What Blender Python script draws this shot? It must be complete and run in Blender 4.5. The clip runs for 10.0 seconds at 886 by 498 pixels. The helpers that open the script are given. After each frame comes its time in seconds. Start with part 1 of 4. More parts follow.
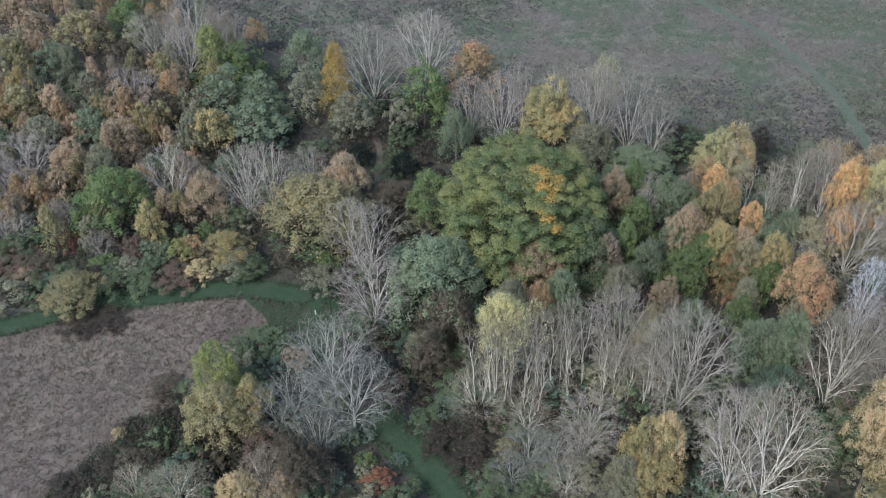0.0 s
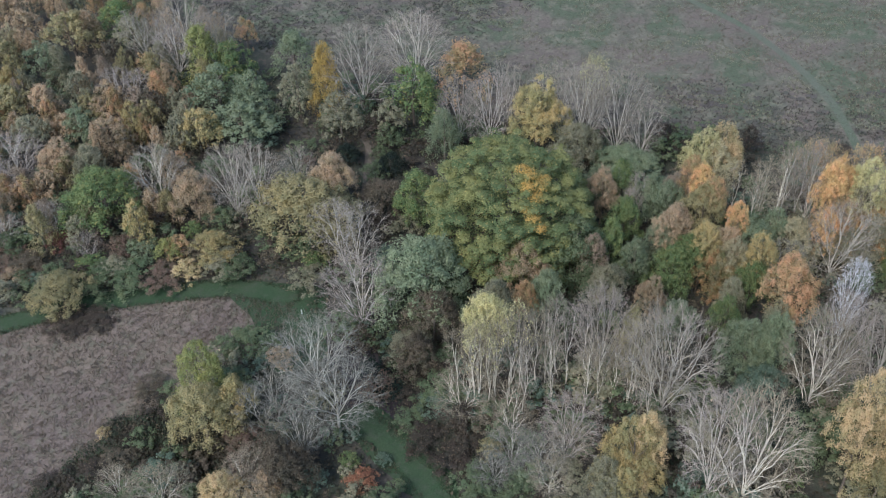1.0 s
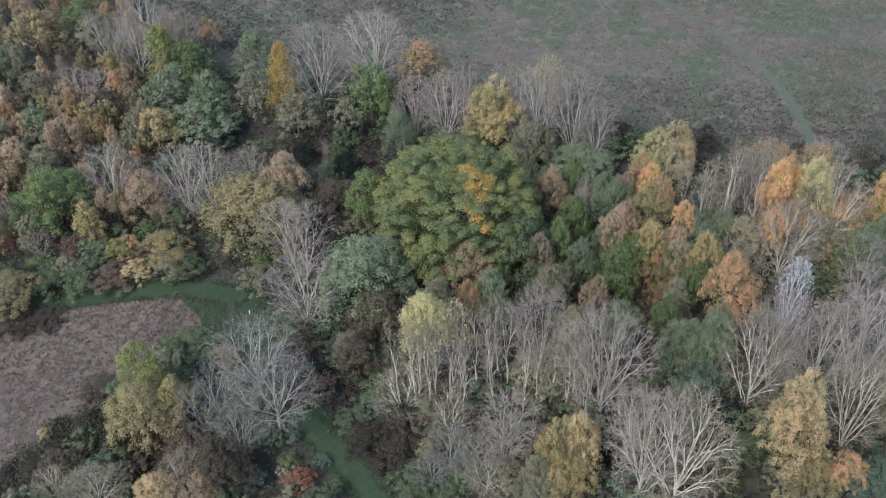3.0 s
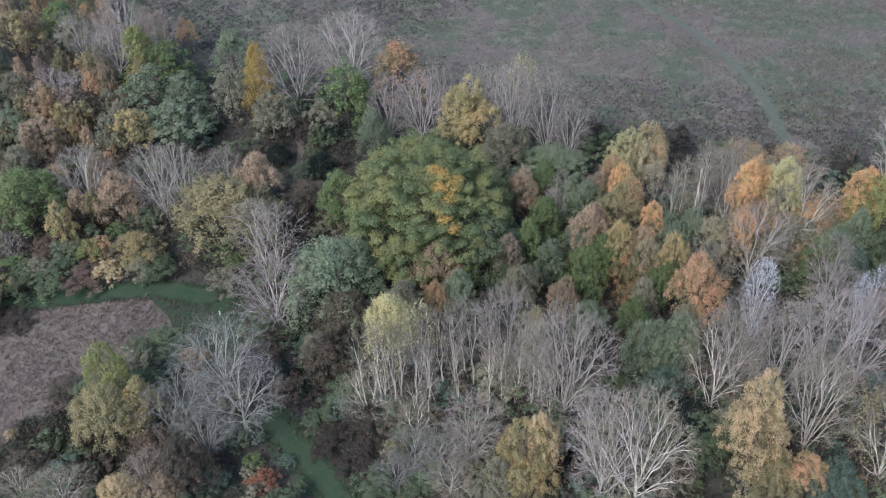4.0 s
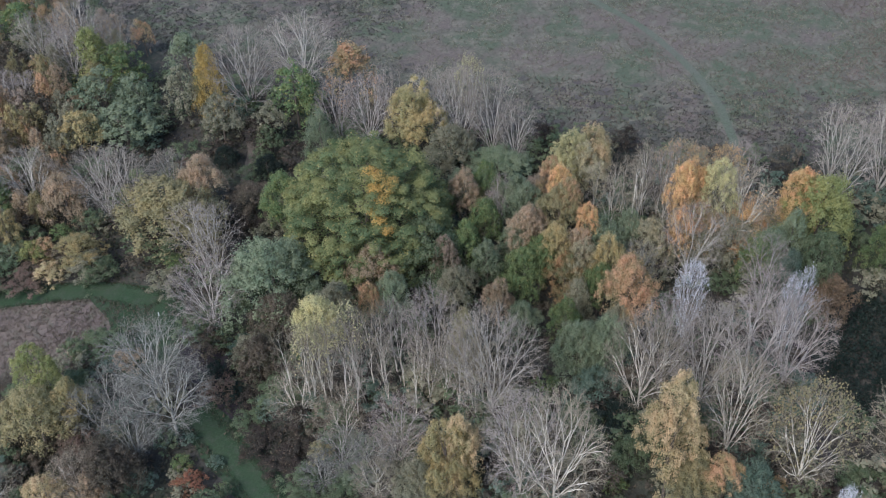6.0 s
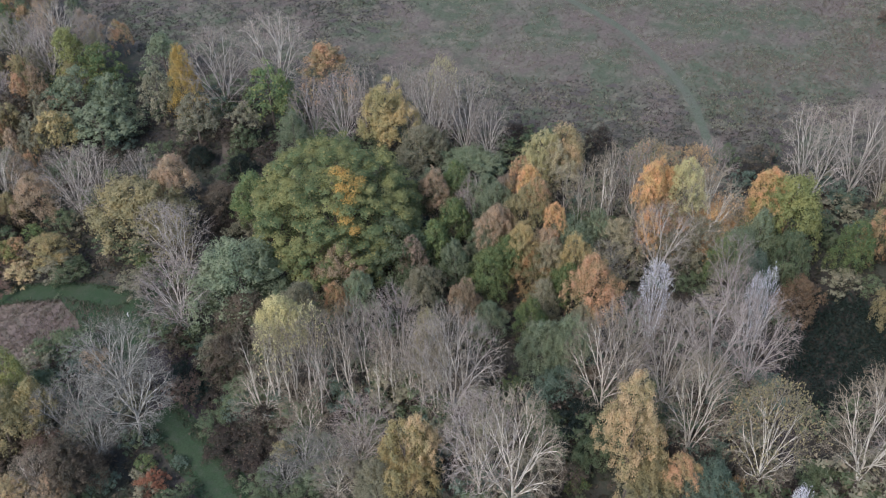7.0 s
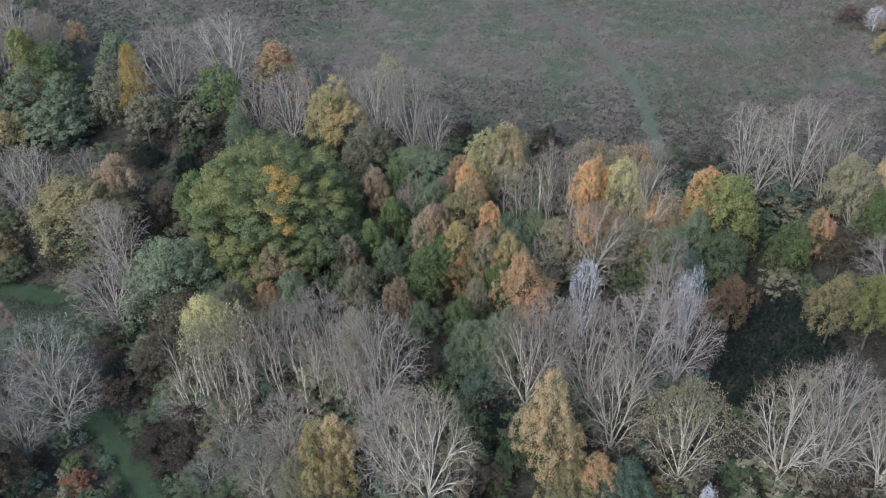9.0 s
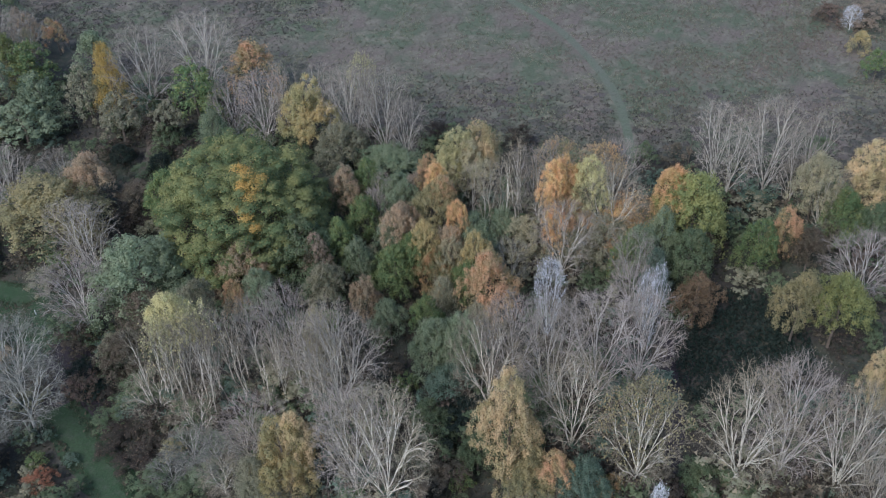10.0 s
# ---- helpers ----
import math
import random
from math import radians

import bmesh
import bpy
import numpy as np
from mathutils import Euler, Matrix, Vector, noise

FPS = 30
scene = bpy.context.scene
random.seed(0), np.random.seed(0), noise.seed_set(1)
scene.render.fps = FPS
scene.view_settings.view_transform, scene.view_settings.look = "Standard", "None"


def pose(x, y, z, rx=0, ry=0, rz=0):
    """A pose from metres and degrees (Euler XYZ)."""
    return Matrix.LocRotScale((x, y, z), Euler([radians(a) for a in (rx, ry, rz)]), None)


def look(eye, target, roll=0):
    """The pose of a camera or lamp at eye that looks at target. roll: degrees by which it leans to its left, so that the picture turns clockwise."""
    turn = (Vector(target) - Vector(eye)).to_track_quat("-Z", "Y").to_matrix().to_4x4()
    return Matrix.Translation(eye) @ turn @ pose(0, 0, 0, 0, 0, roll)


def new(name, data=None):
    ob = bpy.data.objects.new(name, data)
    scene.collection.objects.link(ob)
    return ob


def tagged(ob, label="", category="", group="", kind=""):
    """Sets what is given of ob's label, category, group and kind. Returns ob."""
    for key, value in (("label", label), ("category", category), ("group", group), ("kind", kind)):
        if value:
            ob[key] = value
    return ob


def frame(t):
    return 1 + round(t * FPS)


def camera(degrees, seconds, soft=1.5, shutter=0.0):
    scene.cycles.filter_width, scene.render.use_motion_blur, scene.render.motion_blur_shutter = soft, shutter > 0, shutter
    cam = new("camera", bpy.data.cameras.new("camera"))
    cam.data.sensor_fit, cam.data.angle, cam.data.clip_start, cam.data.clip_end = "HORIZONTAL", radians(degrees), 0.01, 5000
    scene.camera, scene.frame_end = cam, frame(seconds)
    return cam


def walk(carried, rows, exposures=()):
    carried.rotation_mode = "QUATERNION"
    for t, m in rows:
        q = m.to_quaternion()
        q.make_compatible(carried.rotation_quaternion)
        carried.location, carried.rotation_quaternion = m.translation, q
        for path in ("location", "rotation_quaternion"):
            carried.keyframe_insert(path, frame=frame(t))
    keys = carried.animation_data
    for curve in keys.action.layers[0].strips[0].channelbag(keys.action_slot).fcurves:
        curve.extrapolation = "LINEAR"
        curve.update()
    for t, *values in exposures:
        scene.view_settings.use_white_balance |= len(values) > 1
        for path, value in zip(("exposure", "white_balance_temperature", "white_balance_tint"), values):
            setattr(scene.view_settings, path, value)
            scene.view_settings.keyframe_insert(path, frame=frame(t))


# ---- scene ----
cam = camera(48, 10.0, 1.2)
METRES, EYE, TILT, LEAN, TURN = 30.0, 72.3, -41.3, 1.2, 0.0
ROWS = [
    (0, 0, 0, 0, 0, 0, 0),
    (0.5, 0.0205, 0.0003, 0.0025, 0.04, -0.04, 0),
    (1, 0.0527, 0.0015, 0.0041, 0.09, -0.08, 0.01),
    (1.5, 0.0924, 0.003, 0.0053, 0.12, -0.1, 0.02),
    (2, 0.1381, 0.0049, 0.0059, 0.15, -0.13, 0.03),
    (2.5, 0.1863, 0.0068, 0.0059, 0.16, -0.13, 0.05),
    (4, 0.3439, 0.0095, 0.0084, 0.26, -0.12, 0.11),
    (4.5, 0.3971, 0.0095, 0.0089, 0.27, -0.09, 0.12),
    (5, 0.4512, 0.0103, 0.0083, 0.31, -0.07, 0.14),
    (5.5, 0.506, 0.0108, 0.0079, 0.34, -0.06, 0.15),
    (7, 0.6723, 0.0143, 0.003, 0.46, 0.04, 0.15),
    (7.5, 0.7277, 0.0164, 0.0025, 0.5, 0.04, 0.15),
    (8, 0.7814, 0.0184, 0.0015, 0.53, 0.08, 0.16),
    (8.5, 0.8354, 0.0201, 0.0005, 0.54, 0.08, 0.15),
    (9, 0.89, 0.0208, -0.0006, 0.57, 0.07, 0.15),
    (9.5, 0.944, 0.0207, -0.0027, 0.58, 0.06, 0.14),
    (10, 0.9993, 0.0203, -0.0064, 0.61, 0.05, 0.14),
]
walk(cam, [(t, pose(0, 0, EYE, TILT, LEAN, TURN) @ pose(METRES * x, METRES * y, METRES * z, 90 + pitch, roll, yaw)) for t, x, y, z, yaw, pitch, roll in ROWS],
     [(0.0, 1.55, 5830, 6), (0.7, 1.54, 5930, 5), (1.5, 1.53, 6030, 10), (2.5, 1.53, 6090, 9), (4.0, 1.57, 5790, 14), (5.0, 1.54, 5790, 13), (5.5, 1.42, 5750, 10), (7.0, 1.46, 6140, 14), (8.0, 1.46, 5840, 13), (8.5, 1.39, 5830, 10), (9.0, 1.39, 5890, 10), (10.0, 1.33, 5750, 9)])

# ---- light: soft, late autumn daylight under a thin overcast ----
SUN_ELEVATION, SUN_TURN = radians(46), radians(218)
world = bpy.data.worlds.new("overcast_sky")
scene.world = world
world.use_nodes = True
sky = world.node_tree.nodes.new("ShaderNodeTexSky")
sky.sky_type, sky.sun_disc = "NISHITA", False
sky.sun_elevation, sky.sun_rotation = SUN_ELEVATION, SUN_TURN
sky.air_density, sky.dust_density, sky.ozone_density = 1.0, 1.0, 1.0
back = world.node_tree.nodes["Background"]
back.inputs["Strength"].default_value = 0.098
world.node_tree.links.new(sky.outputs["Color"], back.inputs["Color"])
sun = new("sun", bpy.data.lights.new("sun", "SUN"))
sun.data.energy, sun.data.angle, sun.data.color = 1.5, radians(26), (1.0, 0.955, 0.91)
toward_sun = Vector((math.sin(SUN_TURN) * math.cos(SUN_ELEVATION), math.cos(SUN_TURN) * math.cos(SUN_ELEVATION), math.sin(SUN_ELEVATION)))
sun.matrix_world = look(toward_sun * 200, (0, 0, 0))


# ---- materials ----
def shader(name, roughness=0.85, gloss=0.15):
    mat = bpy.data.materials.new(name)
    mat.use_nodes = True
    tree = mat.node_tree
    out = tree.nodes["Principled BSDF"]
    out.inputs["Roughness"].default_value = roughness
    out.inputs["Specular IOR Level"].default_value = gloss
    return mat, tree, out


def add(tree, kind, **values):
    node = tree.nodes.new(kind)
    for key, value in values.items():
        node.inputs[key.replace("_", " ")].default_value = value
    return node


def mixed(tree, fac, a, b):
    node = tree.nodes.new("ShaderNodeMix")
    node.data_type = "RGBA"
    for socket, value in ((node.inputs[0], fac), (node.inputs[6], a), (node.inputs[7], b)):
        if isinstance(value, (tuple, float, int)):
            socket.default_value = (*value, 1) if isinstance(value, tuple) else value
        else:
            tree.links.new(value, socket)
    return node.outputs[2]


def spread(tree, socket, low, high, to_low=0.0, to_high=1.0):
    node = tree.nodes.new("ShaderNodeMapRange")
    tree.links.new(socket, node.inputs[0])
    for i, value in enumerate((low, high, to_low, to_high)):
        node.inputs[i + 1].default_value = value
    return node.outputs[0]


def scaled(tree, color, factor):
    node = tree.nodes.new("ShaderNodeHueSaturation")
    tree.links.new(color, node.inputs["Color"])
    tree.links.new(factor, node.inputs["Value"])
    return node.outputs["Color"]


def cloud(tree, scale, detail=3.0, by_object=False):
    """Noise in metres; by_object gives every plant a pattern of its own."""
    where = tree.nodes.new("ShaderNodeTexCoord")
    node = add(tree, "ShaderNodeTexNoise", Scale=scale, Detail=detail, Roughness=0.6)
    node.noise_dimensions = "4D"
    tree.links.new(where.outputs["Object"], node.inputs["Vector"])
    if by_object:
        info = tree.nodes.new("ShaderNodeObjectInfo")
        tree.links.new(spread(tree, info.outputs["Random"], 0, 1, 0, 40), node.inputs["W"])
    return node.outputs["Fac"]


def foliage(name, first, second, odd, odd_share=0.07, drift=0.5):
    """Leaves: two main tones in drifts over the crown, odd leaves of a third, each leaf a little lighter or darker."""
    mat, tree, out = shader(name, 0.7, 0.2)
    tone = mixed(tree, spread(tree, cloud(tree, drift, 2.0, True), 0.40, 0.60), first, second)
    geo = tree.nodes.new("ShaderNodeNewGeometry")
    chance = geo.outputs["Random Per Island"]
    flip = tree.nodes.new("ShaderNodeMath")
    flip.operation = "LESS_THAN"
    tree.links.new(chance, flip.inputs[0])
    flip.inputs[1].default_value = odd_share
    tone = mixed(tree, flip.outputs[0], tone, odd)
    white = add(tree, "ShaderNodeTexWhiteNoise")
    white.noise_dimensions = "1D"
    tree.links.new(chance, white.inputs["W"])
    tone = scaled(tree, tone, spread(tree, white.outputs["Value"], 0, 1, 0.93, 1.07))
    info = tree.nodes.new("ShaderNodeObjectInfo")
    tone = scaled(tree, tone, spread(tree, info.outputs["Random"], 0, 1, 0.86, 1.14))
    tree.links.new(tone, out.inputs["Base Color"])
    glow_through = tree.nodes.new("ShaderNodeBsdfTranslucent")
    tree.links.new(tone, glow_through.inputs["Color"])
    blend = add(tree, "ShaderNodeMixShader", Fac=0.45)
    tree.links.new(out.outputs[0], blend.inputs[1])
    tree.links.new(glow_through.outputs[0], blend.inputs[2])
    tree.links.new(blend.outputs[0], tree.nodes["Material Output"].inputs["Surface"])
    return mat


def bark(name, pale, dark):
    mat, tree, out = shader(name, 0.85, 0.15)
    tone = mixed(tree, spread(tree, cloud(tree, 1.1, 5.0, True), 0.36, 0.66), pale, dark)
    info = tree.nodes.new("ShaderNodeObjectInfo")
    tone = scaled(tree, tone, spread(tree, info.outputs["Random"], 0, 1, 0.85, 1.15))
    tree.links.new(tone, out.inputs["Base Color"])
    bump = add(tree, "ShaderNodeBump", Strength=0.5, Distance=0.02)
    tree.links.new(cloud(tree, 9.0, 4.0), bump.inputs["Height"])
    tree.links.new(bump.outputs[0], out.inputs["Normal"])
    return mat


def soil(name, tones, broad, fine, relief=0.06):
    """Ground: three tones in broad drifts and fine flecks, with relief."""
    mat, tree, out = shader(name, 0.95, 0.1)
    tone = mixed(tree, spread(tree, cloud(tree, broad, 4.0), 0.43, 0.57), tones[0], tones[1])
    tone = mixed(tree, spread(tree, cloud(tree, fine, 5.0), 0.48, 0.66), tone, tones[2])
    grain = cloud(tree, fine * 5, 3.0)
    tone = scaled(tree, tone, spread(tree, grain, 0.3, 0.7, 0.75, 1.25))
    tree.links.new(tone, out.inputs["Base Color"])
    bump = add(tree, "ShaderNodeBump", Strength=0.8, Distance=relief)
    tree.links.new(grain, bump.inputs["Height"])
    tree.links.new(bump.outputs[0], out.inputs["Normal"])
    return mat


LEAF = {
    "green": foliage("green_leaves", (0.134, 0.191, 0.083), (0.184, 0.221, 0.091), (0.325, 0.302, 0.107)),
    "darkgreen": foliage("dark_green_leaves", (0.112, 0.148, 0.081), (0.157, 0.184, 0.098), (0.190, 0.186, 0.111)),
    "sage": foliage("grey_green_leaves", (0.184, 0.226, 0.137), (0.241, 0.269, 0.163), (0.317, 0.327, 0.207), 0.03),
    "darksage": foliage("blue_green_leaves", (0.110, 0.156, 0.112), (0.144, 0.181, 0.130), (0.199, 0.225, 0.163)),
    "olive": foliage("olive_leaves", (0.223, 0.221, 0.144), (0.279, 0.259, 0.171), (0.382, 0.317, 0.213)),
    "oliveyellow": foliage("olive_yellow_leaves", (0.256, 0.233, 0.123), (0.350, 0.289, 0.147), (0.152, 0.164, 0.098)),
    "yellowgreen": foliage("yellow_green_leaves", (0.220, 0.239, 0.094), (0.290, 0.283, 0.107), (0.142, 0.180, 0.080)),
    "yellow": foliage("pale_yellow_leaves", (0.544, 0.478, 0.242), (0.423, 0.393, 0.206), (0.377, 0.377, 0.175)),
    "gold": foliage("golden_leaves", (0.605, 0.448, 0.258), (0.445, 0.372, 0.198), (0.331, 0.295, 0.164)),
    "amber": foliage("amber_leaves", (0.488, 0.329, 0.098), (0.424, 0.307, 0.104), (0.265, 0.233, 0.098)),
    "tanyellow": foliage("buff_leaves", (0.480, 0.365, 0.170), (0.340, 0.305, 0.150), (0.257, 0.245, 0.149)),
    "straw": foliage("straw_green_leaves", (0.460, 0.395, 0.240), (0.365, 0.335, 0.215), (0.300, 0.291, 0.185)),
    "tan": foliage("faded_tan_leaves", (0.450, 0.320, 0.205), (0.360, 0.282, 0.180), (0.282, 0.264, 0.204)),
    "rust": foliage("rust_orange_leaves", (0.525, 0.315, 0.182), (0.330, 0.270, 0.140), (0.254, 0.221, 0.117)),
    "orange": foliage("bright_orange_leaves", (0.680, 0.400, 0.205), (0.580, 0.415, 0.190), (0.343, 0.238, 0.114)),
    "rustgreen": foliage("green_and_orange_leaves", (0.194, 0.201, 0.097), (0.463, 0.266, 0.131), (0.299, 0.230, 0.124)),
    "rustbrown": foliage("russet_leaves", (0.199, 0.133, 0.100), (0.166, 0.130, 0.093), (0.122, 0.122, 0.082)),
    "brown": foliage("brown_leaves", (0.142, 0.112, 0.080), (0.122, 0.106, 0.074), (0.230, 0.185, 0.125)),
    "redbrown": foliage("red_brown_twigs_and_leaves", (0.078, 0.060, 0.047), (0.068, 0.060, 0.045), (0.170, 0.125, 0.090)),
    "red": foliage("dark_red_leaves", (0.150, 0.055, 0.045), (0.120, 0.060, 0.050), (0.08, 0.09, 0.05)),
    "warmleaf": foliage("dull_brown_leaves", (0.325, 0.246, 0.182), (0.270, 0.222, 0.162), (0.314, 0.266, 0.184)),
    "oak": foliage("oak_leaves", (0.122, 0.158, 0.072), (0.222, 0.225, 0.090), (0.330, 0.280, 0.110), 0.06, 0.8),
    "oakgold": foliage("turned_oak_leaves", (0.540, 0.340, 0.105), (0.430, 0.300, 0.100), (0.20, 0.21, 0.08), 0.15),
    "russet": foliage("brown_orange_leaves", (0.235, 0.160, 0.095), (0.180, 0.130, 0.085), (0.14, 0.12, 0.07)),
    "ember": foliage("red_orange_leaves", (0.330, 0.150, 0.090), (0.260, 0.140, 0.085), (0.20, 0.15, 0.08)),
    # evergreen leaves with the shade of taller trees put into their colour
    "holly": foliage("shade_darkened_evergreen_leaves", (0.024, 0.038, 0.028), (0.033, 0.044, 0.034), (0.050, 0.060, 0.044)),
    "white": foliage("silver_white_leaves", (0.680, 0.670, 0.680), (0.540, 0.540, 0.550), (0.33, 0.35, 0.36)),
}
BARK = {
    "lichen": bark("lichened_grey_bark", (0.410, 0.386, 0.328), (0.275, 0.256, 0.212)),
    "grey": bark("pale_grey_bark", (0.490, 0.446, 0.374), (0.330, 0.296, 0.244)),
    "warm": bark("pinkish_grey_bark", (0.460, 0.416, 0.360), (0.310, 0.276, 0.236)),
    "tan": bark("pale_tan_bark", (0.585, 0.536, 0.440), (0.398, 0.358, 0.288)),
    "brown": bark("brown_bark", (0.150, 0.120, 0.095), (0.090, 0.075, 0.060)),
    "white": bark("whitish_bark", (0.760, 0.745, 0.730), (0.600, 0.585, 0.570)),
}
TWIG = {
    "white": bark("whitish_twigs", (0.500, 0.490, 0.490), (0.370, 0.360, 0.360)),
    "lichen": bark("lichened_twigs", (0.225, 0.212, 0.178), (0.150, 0.140, 0.115)),
    "grey": bark("grey_twigs", (0.308, 0.268, 0.222), (0.200, 0.172, 0.140)),
    "warm": bark("mauve_twigs", (0.316, 0.269, 0.232), (0.206, 0.174, 0.148)),
    "tan": bark("buff_twigs", (0.290, 0.248, 0.180), (0.185, 0.156, 0.114)),
}
FIELD = soil("rough_field_turf", ((0.076, 0.087, 0.057), (0.113, 0.093, 0.078), (0.140, 0.128, 0.097)), 0.12, 0.55)
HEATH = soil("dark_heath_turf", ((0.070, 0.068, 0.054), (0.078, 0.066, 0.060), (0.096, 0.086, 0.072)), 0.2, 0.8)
LITTER = soil("woodland_litter", ((0.058, 0.052, 0.044), (0.050, 0.056, 0.040), (0.085, 0.070, 0.056)), 0.15, 1.2)
# darker litter; on the floor patch by the lower path it paints tree shade
DUSK = soil("darkened_leaf_litter", ((0.050, 0.041, 0.044), (0.042, 0.037, 0.038), (0.066, 0.054, 0.052)), 0.3, 1.3)
MEADOW = soil("dry_meadow_thatch", ((0.160, 0.125, 0.098), (0.138, 0.107, 0.090), (0.122, 0.110, 0.080)), 0.12, 0.9)
MOWN = soil("mown_green_turf", ((0.031, 0.054, 0.027), (0.037, 0.057, 0.030), (0.050, 0.061, 0.040)), 0.25, 1.4, 0.03)
TRACK = soil("worn_green_track", ((0.086, 0.100, 0.068), (0.102, 0.106, 0.080), (0.104, 0.110, 0.082)), 0.2, 1.2, 0.03)
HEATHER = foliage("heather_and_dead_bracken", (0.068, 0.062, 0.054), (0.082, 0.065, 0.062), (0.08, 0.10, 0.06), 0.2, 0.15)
VERGE = foliage("rank_green_grass", (0.070, 0.092, 0.050), (0.105, 0.105, 0.068), (0.15, 0.14, 0.09), 0.2, 0.3)
EARTH = soil("bare_earth", ((0.130, 0.105, 0.085), (0.110, 0.090, 0.075), (0.090, 0.085, 0.060)), 0.3, 1.5)
HAY = foliage("dry_grass_stems", (0.186, 0.146, 0.114), (0.160, 0.127, 0.103), (0.150, 0.136, 0.090), 0.2, 0.25)
TUSSOCK = foliage("field_tussocks", (0.135, 0.140, 0.098), (0.155, 0.138, 0.112), (0.22, 0.21, 0.15), 0.15)
BRACKEN = foliage("dead_bracken", (0.215, 0.165, 0.135), (0.180, 0.148, 0.115), (0.23, 0.20, 0.14), 0.15, 0.2)
SEED = foliage("pale_seed_heads", (0.225, 0.215, 0.150), (0.185, 0.190, 0.125), (0.28, 0.25, 0.18), 0.2, 0.3)
BRAMBLE = foliage("bramble_leaves", (0.061, 0.073, 0.044), (0.085, 0.071, 0.051), (0.136, 0.111, 0.076), 0.2)


# ---- mesh building ----
def level(x, y):
    """Height of the ground: a gentle rise to the right, level far off."""
    return 0.03 * max(-160.0, min(160.0, x))


def mesh_of(name, verts, faces, material=None):
    data = bpy.data.meshes.new(name)
    data.from_pydata(verts, [], faces)
    if material:
        data.materials.append(material)
    return data


def part(name, data, parent, material=None, label=""):
    """A mesh object under its thing; alike parts share the mesh and take their own material."""
    ob = new(name, data)
    ob.parent = parent
    if material:
        ob.material_slots[0].link = "OBJECT"
        ob.material_slots[0].material = material
    return tagged(ob, label) if label else ob


def tube(store, points, radii, sides):
    """A tapered tube along points; a last radius of 0 ends in a tip."""
    verts, faces = store
    rings = []
    for i, (p, r) in enumerate(zip(points, radii)):
        d = (points[min(i + 1, len(points) - 1)] - points[max(i - 1, 0)]).normalized()
        a = d.orthogonal().normalized()
        b = d.cross(a)
        if r <= 0:
            rings.append([len(verts)])
            verts.append(p)
            continue
        rings.append(range(len(verts), len(verts) + sides))
        for k in range(sides):
            w = 2 * math.pi * k / sides
            verts.append(p + (a * math.cos(w) + b * math.sin(w)) * r)
    for low, high in zip(rings, rings[1:]):
        for k in range(sides):
            j = (k + 1) % sides
            faces.append((low[k], low[j], high[0]) if len(high) == 1 else (low[k], low[j], high[j], high[k]))


def groups_of(rng, pts, count):
    """Sorts points into so many neighbouring groups."""
    mids = pts[rng.choice(len(pts), count, replace=False)]
    for _ in range(4):
        which = np.argmin(((pts[:, None] - mids[None]) ** 2).sum(2), axis=1)
        mids = np.array([pts[which == k].mean(0) if (which == k).any() else mids[k] for k in range(count)])
    return [pts[which == k] for k in range(count) if (which == k).any()]


def sprig(store, rng, p, way, wide=0.0075):
    """One very fine twig."""
    verts, faces = store
    a = way.cross(Vector(rng.normal(size=3))).normalized() * wide
    faces.append((len(verts), len(verts) + 1, len(verts) + 2))
    verts += [p - a, p + a, p + way]


def ramify(rng, wood, twigs, p, d, ends, first=0.0):
    """Limbs that run on from p along d, fork and fork again, until each of the ends is reached."""
    n = len(ends)
    if n <= 2:
        for e in ends:
            e = Vector(e)
            sprig(twigs, rng, p, e - p, 0.0125)
            for t in rng.uniform(0.25, 0.98, 2):
                side = p.lerp(e, t)
                sprig(twigs, rng, side, (e - p).normalized() * rng.uniform(0.25, 0.5) + Vector(rng.normal(0, 0.2, 3)) + Vector((0, 0, 0.08)), 0.0080)
        return
    mid = Vector(ends.mean(0))
    far = (mid - p).length
    run = far * (first or (0.34 if n > 80 else 0.42 if n > 20 else 0.5))
    way = ((mid - p).normalized() * 0.8 + d * 0.4 + Vector((0, 0, 0.08)) + Vector(rng.normal(0, 0.045, 3))).normalized()
    q = p + way * run
    bend = p.lerp(q, 0.5) + (d - way) * run * 0.12 + Vector(rng.normal(0, 0.035, 3)) * run
    thick, thin = 0.0078 * n ** 0.35, 0.0073 * (n * 0.72) ** 0.35
    tube(wood if n > 9 else twigs, [p, bend, q] if n > 9 else [p, q], [thick, (thick + thin) / 2, thin] if n > 9 else [thick, thin], 6 if n > 150 else 4 if n > 30 else 3)
    if n < 90:
        for t in rng.uniform(0.1, 1.0, 3 if n > 12 else 2):
            sprig(twigs, rng, p.lerp(q, t), way * rng.uniform(0.2, 0.5) + Vector(rng.normal(0, 0.25, 3)), 0.009)
    ahead = (q - bend).normalized()
    for group in groups_of(rng, ends, 3 if n > 8 and rng.random() < 0.3 else 2):
        ramify(rng, wood, twigs, q, ahead, group)


